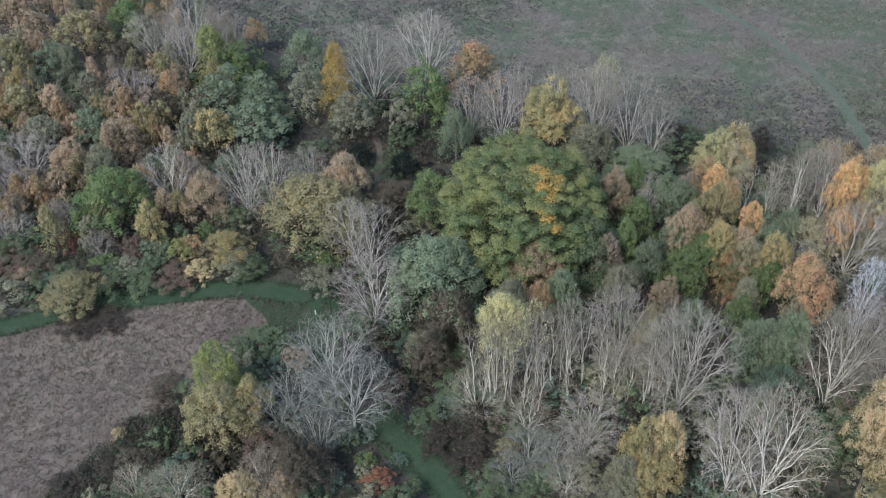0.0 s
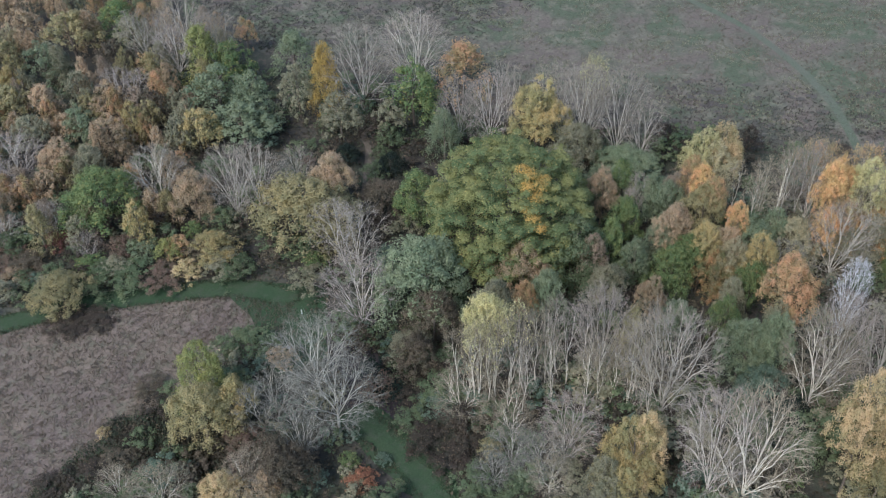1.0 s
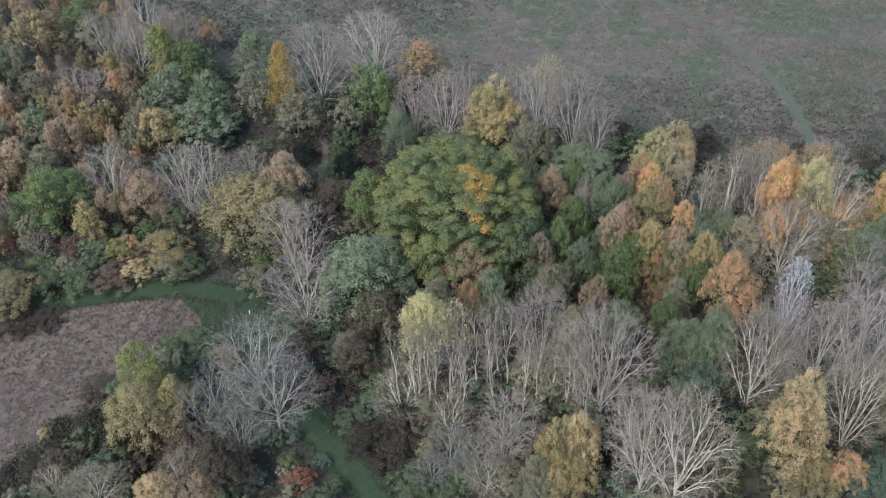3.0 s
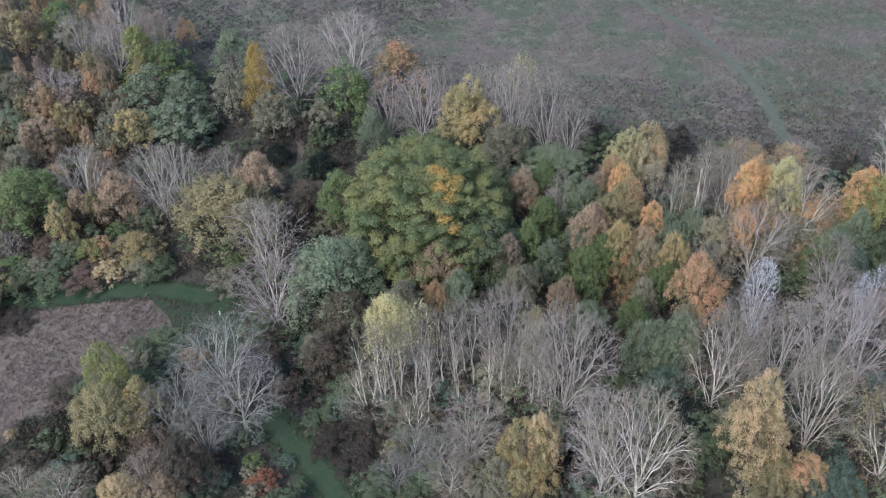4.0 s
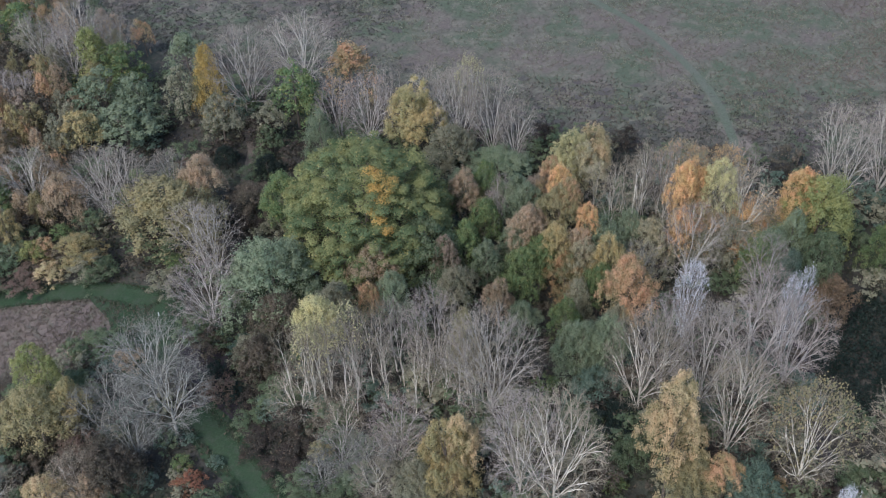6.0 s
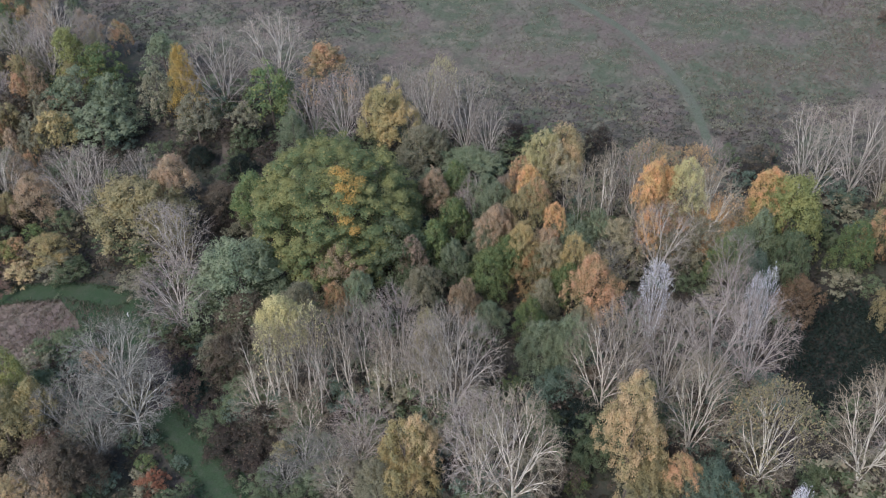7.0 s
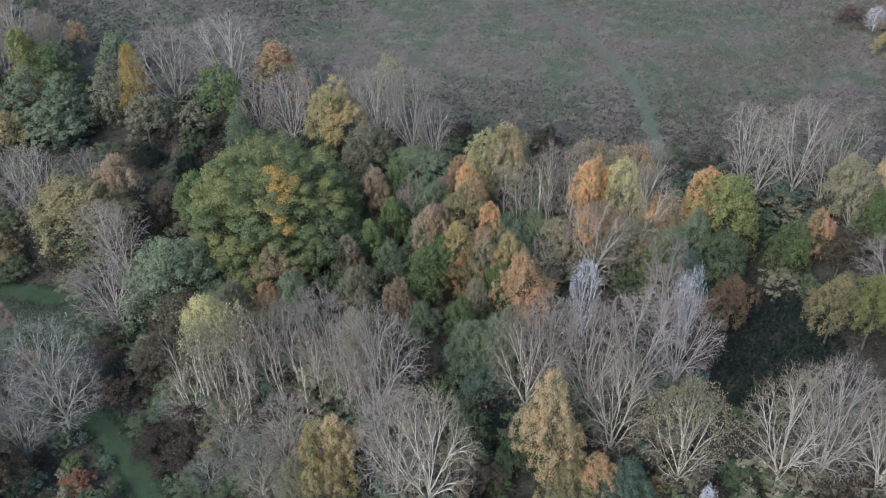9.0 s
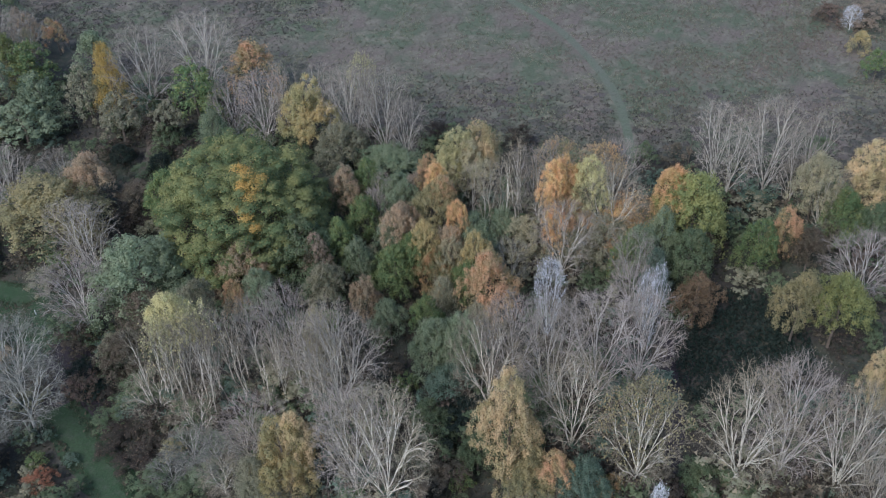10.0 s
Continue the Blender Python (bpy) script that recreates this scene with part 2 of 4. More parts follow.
def ends_in(rng, n, centre, spread_top, low, high, vase=0.0):
    """Where the twigs of a crown end: a dome with lobes and hollows, or with vase near 1 one that narrows to its foot."""
    out = []
    while len(out) < n:
        w, h = rng.uniform(0, 2 * math.pi), rng.random() ** 0.66
        foot = 0.72 - 0.42 * vase
        swell = min(1.0, h / (0.42 + 0.25 * vase))
        wide = spread_top * (foot + (1 - foot) * swell ** 0.8) * (1.0 if h < 0.6 else math.sqrt(max(0.0, 1 - ((h - 0.6) / 0.41) ** 2)))
        lobe = noise.noise(Vector((math.cos(w) * 1.5, math.sin(w) * 1.5, h * 2.2 + centre[0] * 5 + n)))
        wide *= 1 + 0.34 * lobe
        r = wide * (0.1 + 0.9 * rng.random() ** 0.36)
        out.append((centre[0] + math.cos(w) * r, centre[1] + math.sin(w) * r, low + (high - low) * h * (1 + 0.07 * lobe)))
    return np.array(out)


def squared_up(stores, tips, high=10.0, wide=7.0):
    """Brings a grown plant to a set height and spread about the z axis."""
    pts = np.array([v for store in stores for v in store[0]])
    top = np.percentile(pts[:, 2], 99.7)
    crown = pts[pts[:, 2] > top * 0.4]
    lo, hi = np.percentile(crown[:, :2], 2, axis=0), np.percentile(crown[:, :2], 98, axis=0)
    mid, span = (lo + hi) / 2, (hi - lo).mean()
    kx, kz = wide / span, high / top

    def fix(v):
        f = min(1.0, max(0.0, v.z / (top * 0.5)))
        return Vector(((v.x - mid[0] * f) * kx, (v.y - mid[1] * f) * kx, v.z * kz))

    for store in stores:
        store[0][:] = [fix(v) for v in store[0]]
    return [fix(v) for v in tips]


def leaf_cards(rng, centres, normals, sizes, long=1.3):
    """Pointed leaves, or small sprays of them, one for each centre."""
    n = len(centres)
    normals = normals / np.linalg.norm(normals, axis=1, keepdims=True)
    side = np.cross(normals, rng.normal(size=(n, 3)))
    side /= np.linalg.norm(side, axis=1, keepdims=True) + 1e-9
    along = np.cross(normals, side)
    s = sizes[:, None] / 2
    verts = np.stack((centres - along * s * long - side * s, centres - along * s * long * 0.6 + side * s, centres + along * s * long + normals * s * 0.2), axis=1).reshape(-1, 3)
    faces = np.arange(3 * n).reshape(n, 3)
    return verts.tolist(), faces.tolist()


def bare_shape(seed, style):
    """A leafless tree: a trunk that forks low, several stems from one stool, or a clump of slender poles."""
    rng = np.random.default_rng(seed)
    wood, twigs, tips = ([], []), ([], []), []
    if style == "tall":
        crowns = [((math.cos(w + seed) * f, math.sin(w + seed) * f), 1.5, low, top, 185, low - 0.6, 0.7, 0.55, 2) for w, f, low, top in ((0.3, 1.6, 3.0, 10.0), (2.4, 1.9, 2.4, 9.0), (4.4, 1.7, 2.8, 9.6), (5.6, 0.4, 4.0, 9.9))]
    elif style == "fan":
        crowns = [((0.0, 0.0), 3.5, 1.9, 10.0, 1150, 1.3, 0.0, 0.62, 9)]
    elif style == "high":
        crowns = [((0.0, 0.0), 3.5, 3.0, 10.0, 1250, 4.3, 0.0, 0.22, 10)]
    elif style == "twin":
        crowns = [((math.cos(w + seed) * f, math.sin(w + seed) * f), 2.6, low, top, 560, bole, 0.35, 0.5, 5) for w, f, low, top, bole in ((0.4, 1.2, 2.4, 10.0, 1.8), (3.3, 1.4, 1.6, 8.9, 1.2))]
    else:
        crowns = [((0.0, 0.0), 3.5, 1.2, 10.0, 1200, 1.6, 0.0, 0.15, 10)]
    for centre, wide, low, high, n, bole, inward, vase, limbs in crowns:
        ends = ends_in(rng, n, centre, wide, low, high, vase)
        foot = Vector((centre[0] * inward, centre[1] * inward, -0.3))
        fork = Vector((centre[0] * (inward + 0.12 + bole * 0.06), centre[1] * (inward + 0.12 + bole * 0.06), bole))
        r = 0.0066 * n ** 0.36
        knee = foot.lerp(fork, 0.5) + Vector((*rng.normal(0, 0.07, 2), 0))
        tube(wood, [foot, knee, fork], [r * 1.35, r * 1.1, r], 7)
        for group in groups_of(rng, ends, limbs):
            toward = (Vector(group.mean(0)) - fork).normalized()
            ramify(rng, wood, twigs, fork - Vector((0, 0, rng.uniform(0, 0.5 * bole))), (toward * 0.6 + Vector((0, 0, 0.5))).normalized(), group, 0.36)
        tips += [Vector(e) for e in ends]
    tips = squared_up((wood, twigs), tips)
    return mesh_of("bare_trunk", *wood, BARK["grey"]), mesh_of("bare_branches", *twigs, BARK["grey"]), tips


def hanging_leaves(seed, tips, share, size, low=5.0):
    """The last leaves left at the upper tips of a nearly bare tree."""
    rng = np.random.default_rng(seed)
    pts = np.array(tips)
    pts = pts[pts[:, 2] > low]
    keep = pts[rng.random(len(pts)) < share * np.clip((pts[:, 2] - 4.5) / 3.5, 0.15, 1)]
    keep = np.repeat(keep, 5, axis=0) + rng.normal(0, 0.2, (5 * len(keep), 3))
    cards = leaf_cards(rng, keep, rng.normal(size=keep.shape) + (0, -0.2, 0.9), rng.uniform(0.7, 1.3, len(keep)) * size)
    return mesh_of("last_leaves", *cards, LEAF["yellow"])


def crown_points(rng, style, lumps):
    """Centres and sizes of the leafy boughs of a crown 10 high and 7 wide: they cover several overlapping domes, or one cone."""
    out = []
    if style == "spire":
        while len(out) < lumps:
            z, w = rng.uniform(0.06, 0.97) ** 0.9, rng.uniform(0, 2 * math.pi)
            r = 3.3 * (1 - z) ** 0.62 * rng.uniform(0.6, 1.0) * min(1, z * 6 + 0.35)
            out.append((math.cos(w) * r, math.sin(w) * r, 0.8 + z * 8.9, rng.uniform(0.32, 0.6)))
        return np.array(out)
    # number of domes, their width and height, ring they stand on, lowest point, size of boughs
    n, wide, tall, ring, low, rr = {"round": (13, (1.0, 1.7), (2.2, 3.8), 2.2, 0.7, (0.26, 0.52)), "oval": (11, (0.8, 1.4), (2.4, 4.4), 2.0, 0.6, (0.24, 0.46)), "birch": (11, (0.7, 1.3), (2.0, 4.2), 1.9, 0.6, (0.18, 0.36)),
                                    "oak": (1, (1, 1), (1, 1), 3.0, 0.6, (0.22, 0.36)), "bush": (7, (1.1, 2.0), (3.0, 6.0), 2.0, 0.3, (0.3, 0.7))}[style]
    if style == "oak":
        for k in range(lumps):
            h = min(0.999, max(-0.3, 1 - (k + 0.5) / lumps * 1.25 + rng.normal(0, 0.035)))
            w, r = k * 2.39996 + rng.normal(0, 0.11), math.sqrt(1 - h * h)
            swell = 1 + 0.16 * noise.noise(Vector((math.cos(w) * r, math.sin(w) * r, h)) * 2.6) + rng.normal(0, 0.045)
            out.append((3.2 * r * math.cos(w) * swell, 3.2 * r * math.sin(w) * swell, 4.0 + 5.4 * h * swell, rng.uniform(*rr)))
        return np.array(out)
    domes = []
    for k in range(n):
        w, r = k * 2.4 + rng.normal(0, 0.3), ring * math.sqrt(k / (n - 1.0)) * rng.uniform(0.85, 1.1)
        peak = 10 - (r / ring) ** 1.6 * {"round": 4.6, "oval": 5.2, "birch": 6.6, "bush": 3.5}[style] * rng.uniform(0.45, 1.15)
        h = rng.uniform(*tall)
        domes.append((math.cos(w) * r, math.sin(w) * r, peak - h, rng.uniform(*wide), h))
    tries = 0
    while len(out) < lumps and tries < 60000:
        tries += 1
        x, y, z, a, b = domes[rng.integers(n)]
        u = rng.normal(size=3)
        u /= np.linalg.norm(u)
        if u[2] < -0.35:
            u[2] *= -1
        drop = 0.0 if u[2] > 0 else 0.9
        p = np.array((x, y, z)) + u * (a, a, b) * rng.uniform(0.86, 1.04) + (0, 0, u[2] * drop)
        if p[2] < low or any(((p[0] - q[0]) / q[3]) ** 2 + ((p[1] - q[1]) / q[3]) ** 2 + ((p[2] - q[2]) / q[4]) ** 2 < 0.6 for q in domes):
            continue
        out.append((*p, rng.uniform(*rr)))
    return np.array(out)


def leafy_shape(seed, style, lumps, per_lump, size):
    rng = np.random.default_rng(seed)
    boughs = crown_points(rng, style, lumps)
    middle = np.array((0, 0, 1.0 if style == "bush" else 3.5 if style == "oak" else 4.5))
    lumps = len(boughs)
    centres, normals = [], []
    for x, y, z, r in boughs:
        out = np.array((x, y, z)) - middle
        out /= np.linalg.norm(out) + 1e-6
        u = rng.normal(size=(per_lump, 3))
        u /= np.linalg.norm(u, axis=1, keepdims=True)
        u += out * 0.6 + np.array((0, 0, 0.4))
        u /= np.linalg.norm(u, axis=1, keepdims=True)
        reach = r * rng.uniform(*((0.7, 1.1) if style == "oak" else (0.45, 1.3)), (per_lump, 1))
        droop = np.array((1, 1, {"birch": 1.5, "oak": 0.85, "bush": 1.0}.get(style, 1.45)))
        jut = (u @ out)[:, None] * reach * (0.2 if style == "oak" else 0.35)
        centres.append(np.array((x, y, z)) + u * reach * droop + out * jut)
        normals.append(u + rng.normal(0, 0.24 if style == "oak" else 0.34, (per_lump, 3)))
    inner = boughs[rng.integers(0, len(boughs), lumps * per_lump // 4), :3]
    centres.append(middle + (inner - middle) * rng.uniform(0.5, 0.86 if style == "oak" else 0.97, (len(inner), 1)) + rng.normal(0, 0.3, inner.shape))
    normals.append(rng.normal(size=inner.shape) + (0, 0, 0.6))
    centres, normals = np.concatenate(centres), np.concatenate(normals)
    keep = centres[:, 2] > 0.1
    centres, normals = centres[keep], normals[keep]
    centres[:, :2] *= 7.0 / (np.percentile(centres[:, :2], 98.5, axis=0) - np.percentile(centres[:, :2], 1.5, axis=0)).mean()
    centres[:, 2] *= 10.0 / np.percentile(centres[:, 2], 99.7)
    crown = mesh_of("leafy_crown", *leaf_cards(rng, centres, normals, rng.uniform(0.7, 1.35, len(centres)) * size), LEAF["green"])
    stem = ([], [])
    chance = random.Random(seed)
    if style == "bush":
        for k in range(6):
            w = k * 1.05
            tube(stem, [Vector((0, 0, -0.3)), Vector((math.cos(w) * 0.7, math.sin(w) * 0.7, 3.5)), Vector((math.cos(w) * 1.8, math.sin(w) * 1.8, 7.2))], [0.1, 0.07, 0.0], 4)
    else:
        body = [Vector((chance.gauss(0, 0.04) * i, chance.gauss(0, 0.04) * i, z)) for i, z in enumerate((-0.3, 1.5, 3.4, 5.4, 7.4, 9.0))]
        tube(stem, body, [0.24, 0.18, 0.15, 0.11, 0.07, 0.0], 7)
        for k in range(9):
            z = 2.6 + 0.6 * k
            w = k * 2.4
            reach = chance.uniform(1.6, 2.4) * (1 - 0.05 * k)
            tube(stem, [Vector((0, 0, z)), Vector((math.cos(w) * reach * 0.5, math.sin(w) * reach * 0.5, z + 0.7)), Vector((math.cos(w) * reach, math.sin(w) * reach, z + 1.7))], [0.08, 0.05, 0.0], 5)
    return mesh_of("stem", *stem, BARK["brown"]), crown


def ribbon(points, wide, lift, name, material, kind_label, category):
    """A strip of ground along a smooth line through points."""
    line = []
    pts = [Vector((x, y, 0)) for x, y in points]
    for i in range(len(pts) - 1):
        a, b, c, d = pts[max(i - 1, 0)], pts[i], pts[i + 1], pts[min(i + 2, len(pts) - 1)]
        for k in range(8):
            t = k / 8
            line.append(0.5 * (2 * b + (c - a) * t + (2 * a - 5 * b + 4 * c - d) * t * t + (3 * b - a - 3 * c + d) * t ** 3))
    line.append(pts[-1])
    verts, faces = [], []
    for i, p in enumerate(line):
        d = (line[min(i + 1, len(line) - 1)] - line[max(i - 1, 0)]).normalized()
        n = Vector((-d.y, d.x, 0))
        for side in (-1, 1):
            q = p + n * side * wide * 0.5 * (1 + 0.25 * noise.noise(p * 0.4 + Vector((side * 9, 0, 0))))
            verts.append((q.x, q.y, level(q.x, q.y) + lift))
        if i:
            faces.append((2 * i - 2, 2 * i - 1, 2 * i + 1, 2 * i))
    ob = new(name, mesh_of(name, verts, faces, material))
    return tagged(ob, kind_label, category, "", "structure")


def patch(outline, lift, name, material, label, category):
    """A piece of ground inside an outline, its edge a little ragged."""
    verts = []
    n = len(outline)
    for i in range(n):
        a, b = Vector((*outline[i], 0)), Vector((*outline[(i + 1) % n], 0))
        steps = max(2, int((b - a).length / 1.5))
        for k in range(steps):
            p = a.lerp(b, k / steps)
            p += Vector((noise.noise(p * 0.3), noise.noise(p * 0.3 + Vector((7, 3, 0))), 0)) * 1.2
            verts.append((p.x, p.y, level(p.x, p.y) + lift))
    ob = new(name, mesh_of(name, verts, [tuple(range(len(verts)))], material))
    return tagged(ob, label, category, "", "structure")


def inside(x, y, outline):
    hit = False
    for (x0, y0), (x1, y1) in zip(outline, outline[1:] + outline[:1]):
        if (y0 > y) != (y1 > y) and x < (x1 - x0) * (y - y0) / (y1 - y0) + x0:
            hit = not hit
    return hit


def near_line(x, y, line, reach):
    p = Vector((x, y))
    for a, b in zip(line, line[1:]):
        a, b = Vector(a), Vector(b)
        t = max(0.0, min(1.0, (p - a).dot(b - a) / (b - a).length_squared))
        if (p - a.lerp(b, t)).length < reach:
            return True
    return False


# ---- the ground ----
xs = [-2500, -900, -400, -160, 160, 400, 900, 2500]
ys = [-2500, -900, -300, -60, 160, 400, 1000, 2500]
verts = [(x, y, level(x, y)) for y in ys for x in xs]
faces = [(j * 8 + i, j * 8 + i + 1, j * 8 + i + 9, j * 8 + i + 8) for j in range(7) for i in range(7)]
tagged(new("ground", mesh_of("ground", verts, faces, FIELD)), "rough green and brown field turf", "ground", "", "structure")

WOOD = [(-94.9, 153.2), (-41.9, 143.1), (-31.9, 132.5), (-19.9, 120.7), (-7.9, 114.8), (6.1, 107), (26.1, 100.9), (46.1, 95.9), (61.1, 94), (100.1, 91), (100.1, 25), (-33.9, 27.1), (-32.9, 50.3), (-30.4, 56), (-26.9, 60.6), (-22.9, 65.7), (-16.9, 67.4),
        (-13.9, 72), (-15.9, 76.6), (-21.9, 79.1), (-27.9, 78.8), (-37.9, 77.2), (-47.9, 74.8), (-94.9, 69.8)]
GRASS = [(-109.9, 26), (-33.9, 27.1), (-32.9, 50.3), (-30.4, 56), (-26.9, 60.6), (-22.9, 65.7), (-16.9, 67.4), (-14.4, 71.4), (-16.4, 76.1), (-21.9, 77.7), (-27.9, 77.3), (-37.9, 75.8), (-47.9, 72.5), (-109.9, 56.1)]
WAY = [(-74.9, 67.7), (-59.9, 70.6), (-47.7, 72.5), (-37.8, 75.5), (-27.9, 76.9), (-21.9, 77.2), (-16.4, 75.5)]
LOWER = [(-8.6, 60.2), (-7.6, 58.7), (-5.8, 56.7), (-3.7, 54.2), (-2.0, 52.2), (-0.7, 50), (2.1, 42.8), (3.1, 28.8)]
TRAIL = [(-10.9, 106.7), (-9.5, 101.9), (-9.4, 97.4), (-9.5, 92.4), (-10.4, 88.7)]
RIDE = [(48.7, 66.2), (48.4, 60.6), (47.9, 55.4), (47.0, 51.8), (45.8, 47.4)]
FAINT = [(25.6, 151.3), (31.9, 142), (36.9, 136.1), (43.0, 127.4), (47.4, 116.4), (49.3, 107.9), (49.6, 98.8), (49.0, 90.7)]
patch(WOOD, 0.02, "woodland_floor", LITTER, "dark leaf litter under the trees", "woodland floor")
patch(GRASS, 0.03, "meadow", MEADOW, "dry buff meadow with long grass", "meadow")
ribbon(WAY, 2.8, 0.06, "grass_path", MOWN, "mown green grass path between meadow and wood", "path")
patch([(-23.4, 76.6), (-17.5, 77.8), (-12.6, 77.2), (-11.2, 72.4), (-11.5, 66.2), (-14.7, 64.9), (-17.2, 65.6), (-19.2, 69.6), (-21.2, 73.8)], 0.045, "clearing", MOWN, "short green turf of a small clearing", "turf")
# dark patch laid where the trees shade the floor
patch([(-12.4, 69.0), (-8.6, 69.6), (-4.2, 64.2), (-2.6, 59.6), (-5.2, 57.6), (-10.6, 61.0), (-11.6, 64.6)], 0.04, "shaded_woodland_floor", DUSK, "leaf litter coloured darker for the shade between path and trees", "woodland floor")
ribbon(LOWER, 4.2, 0.06, "lower_path", MOWN, "mown green grass path leaving the wood", "path")
ribbon(RIDE, 1.5, 0.055, "woodland_ride", DUSK, "dark narrow ride of leaf litter", "trail")
ribbon(TRAIL, 0.8, 0.05, "trodden_trail", EARTH, "narrow trodden earth trail in the wood", "trail")
ribbon(FAINT, 1.1, 0.05, "field_track", TRACK, "faint curved green track over the field", "track")

# ---- plants ----
SHAPES = {"bare": [bare_shape(1, "wide"), bare_shape(2, "twin"), bare_shape(3, "fan"), bare_shape(4, "fan")], "baretall": [bare_shape(s, "tall") for s in (5, 6)], "barehigh": [bare_shape(s, "high") for s in (7, 8)]}
LAST = {base: [hanging_leaves(40 + i, shape[2], {"bare": 0.5, "baretall": 1.0, "barehigh": 0.55}[base], 0.14) for i, shape in enumerate(shapes)] for base, shapes in SHAPES.items()}
SILVER = {base: [hanging_leaves(60 + i, shape[2], 0.16, 0.15, 5.5) for i, shape in enumerate(shapes)] for base, shapes in SHAPES.items()}
SHAPES["round"] = [leafy_shape(s, "round", 240, 54, 0.135) for s in (11, 12, 13, 10)]
SHAPES["oval"] = [leafy_shape(s, "oval", 220, 54, 0.135) for s in (14, 15, 9)]
SHAPES["spire"] = [leafy_shape(s, "spire", 150, 60, 0.135) for s in (16, 17)]
SHAPES["birch"] = [leafy_shape(s, "birch", 260, 80, 0.115) for s in (18, 19)]
SHAPES["bush"] = [leafy_shape(s, "bush", 75, 40, 0.215) for s in (20, 21, 22)]
SHAPES["young"] = [leafy_shape(s, style, 110, 34, 0.215) for s, style in ((25, "oval"), (26, "round"), (27, "spire"), (28, "oval"))]
SHAPES["scrub"] = [leafy_shape(s, "bush", 30, 30, 0.36) for s in (33, 34)]
SHAPES["oak"] = [leafy_shape(31, "oak", 640, 120, 0.066)]

COLOUR = {"green": "green", "darkgreen": "dark green", "sage": "grey-green", "darksage": "bluish green", "olive": "olive", "oliveyellow": "olive and yellow", "yellowgreen": "yellow-green", "yellow": "pale yellow",
          "gold": "golden yellow", "amber": "amber yellow", "tanyellow": "buff yellow", "tan": "faded tan", "straw": "straw-green", "rust": "rusty orange", "orange": "bright orange", "rustgreen": "green and orange", "rustbrown": "russet", "brown": "dull brown",
          "holly": "shade-darkened green", "redbrown": "dark reddish-brown", "red": "dark red", "ember": "red-orange", "russet": "brown-orange", "warmleaf": "dull brown", "white": "silvery white", "oak": "green", "grey": "pale grey", "lichen": "lichen-grey", "warm": "pinkish grey"}
KIND = {"bare": ("bare_tree", "leafless tree with spreading {} branches, standing in the wood"), "baretall": ("bare_tree", "tall slender leafless tree with {} stems in a clump"),
        "barehigh": ("bare_tree", "tall leafless tree with a wide high crown of {} branches"), "sparsehigh": ("thinning_tree", "tall half-bare tree with its last {} leaves"),
        "sparse": ("thinning_tree", "nearly bare tree with its last {} leaves"), "sparsetall": ("thinning_tree", "tall pale-stemmed tree with its last {} leaves"),
        "round": ("broadleaf_tree", "round-crowned broadleaf tree in {} autumn leaf"), "oval": ("broadleaf_tree", "upright broadleaf tree in {} autumn leaf"),
        "young": ("young_tree", "young tree with {} leaves in a dense stand"), "spire": ("broadleaf_tree", "narrow pointed tree with {} leaves"), "birch": ("birch_tree", "birch tree with drooping {} foliage"),
        "bush": ("bush", "low rounded bush with {} leaves"), "oak": ("oak_tree", "large spreading oak with green and some orange leaves")}
GROUP = {"young_tree": "young trees of the dense stand", "bare_tree": "bare trees of the wood", "thinning_tree": "thinning trees of the wood", "broadleaf_tree": "leafy trees of the wood", "birch_tree": "birches of the wood", "bush": "bushes of the wood"}
CROWN = {"round": 1.8, "oval": 2.1, "spire": 3.0, "birch": 2.6, "young": 2.6}
planted = []
pick = random.Random(77)


def plant(kind, colour, x, y, high, wide, sink=0.0):
    """A tree or bush of a kind and colour, with its foot at x, y."""
    name, words = KIND[kind]
    thing = new(name)
    spin = Matrix.Rotation(pick.uniform(0, 2 * math.pi), 4, "Z")
    thing.matrix_world = Matrix.Translation((x, y, level(x, y) - sink)) @ spin @ Matrix.Diagonal((wide / 7, wide / 7, high / 10, 1))
    tagged(thing, words.format(COLOUR[colour]), "bush" if kind == "bush" else "tree", GROUP.get(name, ""))
    planted.append((x, y, wide))
    if kind.startswith(("bare", "sparse")):
        base = kind.replace("sparse", "bare")
        i = pick.randrange(len(SHAPES[base]))
        trunk, twigs, tips = SHAPES[base][i]
        skin = colour if kind == base else "white" if colour == "white" else "tan"
        part("trunk", trunk, thing, BARK[skin])
        part("crown", twigs, thing, TWIG[skin])
        if kind != base:
            part("foliage", (SILVER if colour == "white" else LAST)[base][i], thing, LEAF[colour])
        return thing
    stem, crown = pick.choice(SHAPES["young" if y > 98.4 and kind in ("round", "oval") else kind])
    part("trunk" if kind != "bush" else "stem", stem, thing, BARK["brown"])
    top = part("crown", crown, thing, LEAF[colour])
    if kind not in ("bush", "oak"):
        share = min(1.0, CROWN[kind] * wide / high)
        top.location.z, top.scale.z = 10 * (1 - share), share
    return thing

# leafless spreading trees
plant("bare", "lichen", 34.2, 73.6, 6.6, 4.0)
plant("bare", "grey", -41.0, 123.8, 9.4, 6.8)
plant("bare", "grey", -36.2, 124.6, 10.2, 7.4)
plant("bare", "grey", -31.4, 122.6, 9.2, 6.4)
plant("bare", "warm", -36.8, 120.6, 8.2, 6.0)
plant("bare", "grey", -10.2, 109.7, 12.5, 9.0)
plant("bare", "grey", -3.7, 112.4, 12.5, 8.7)
plant("bare", "grey", 14.2, 102.5, 10.6, 5.9)
plant("bare", "grey", 16.6, 98.4, 12.6, 5.8)
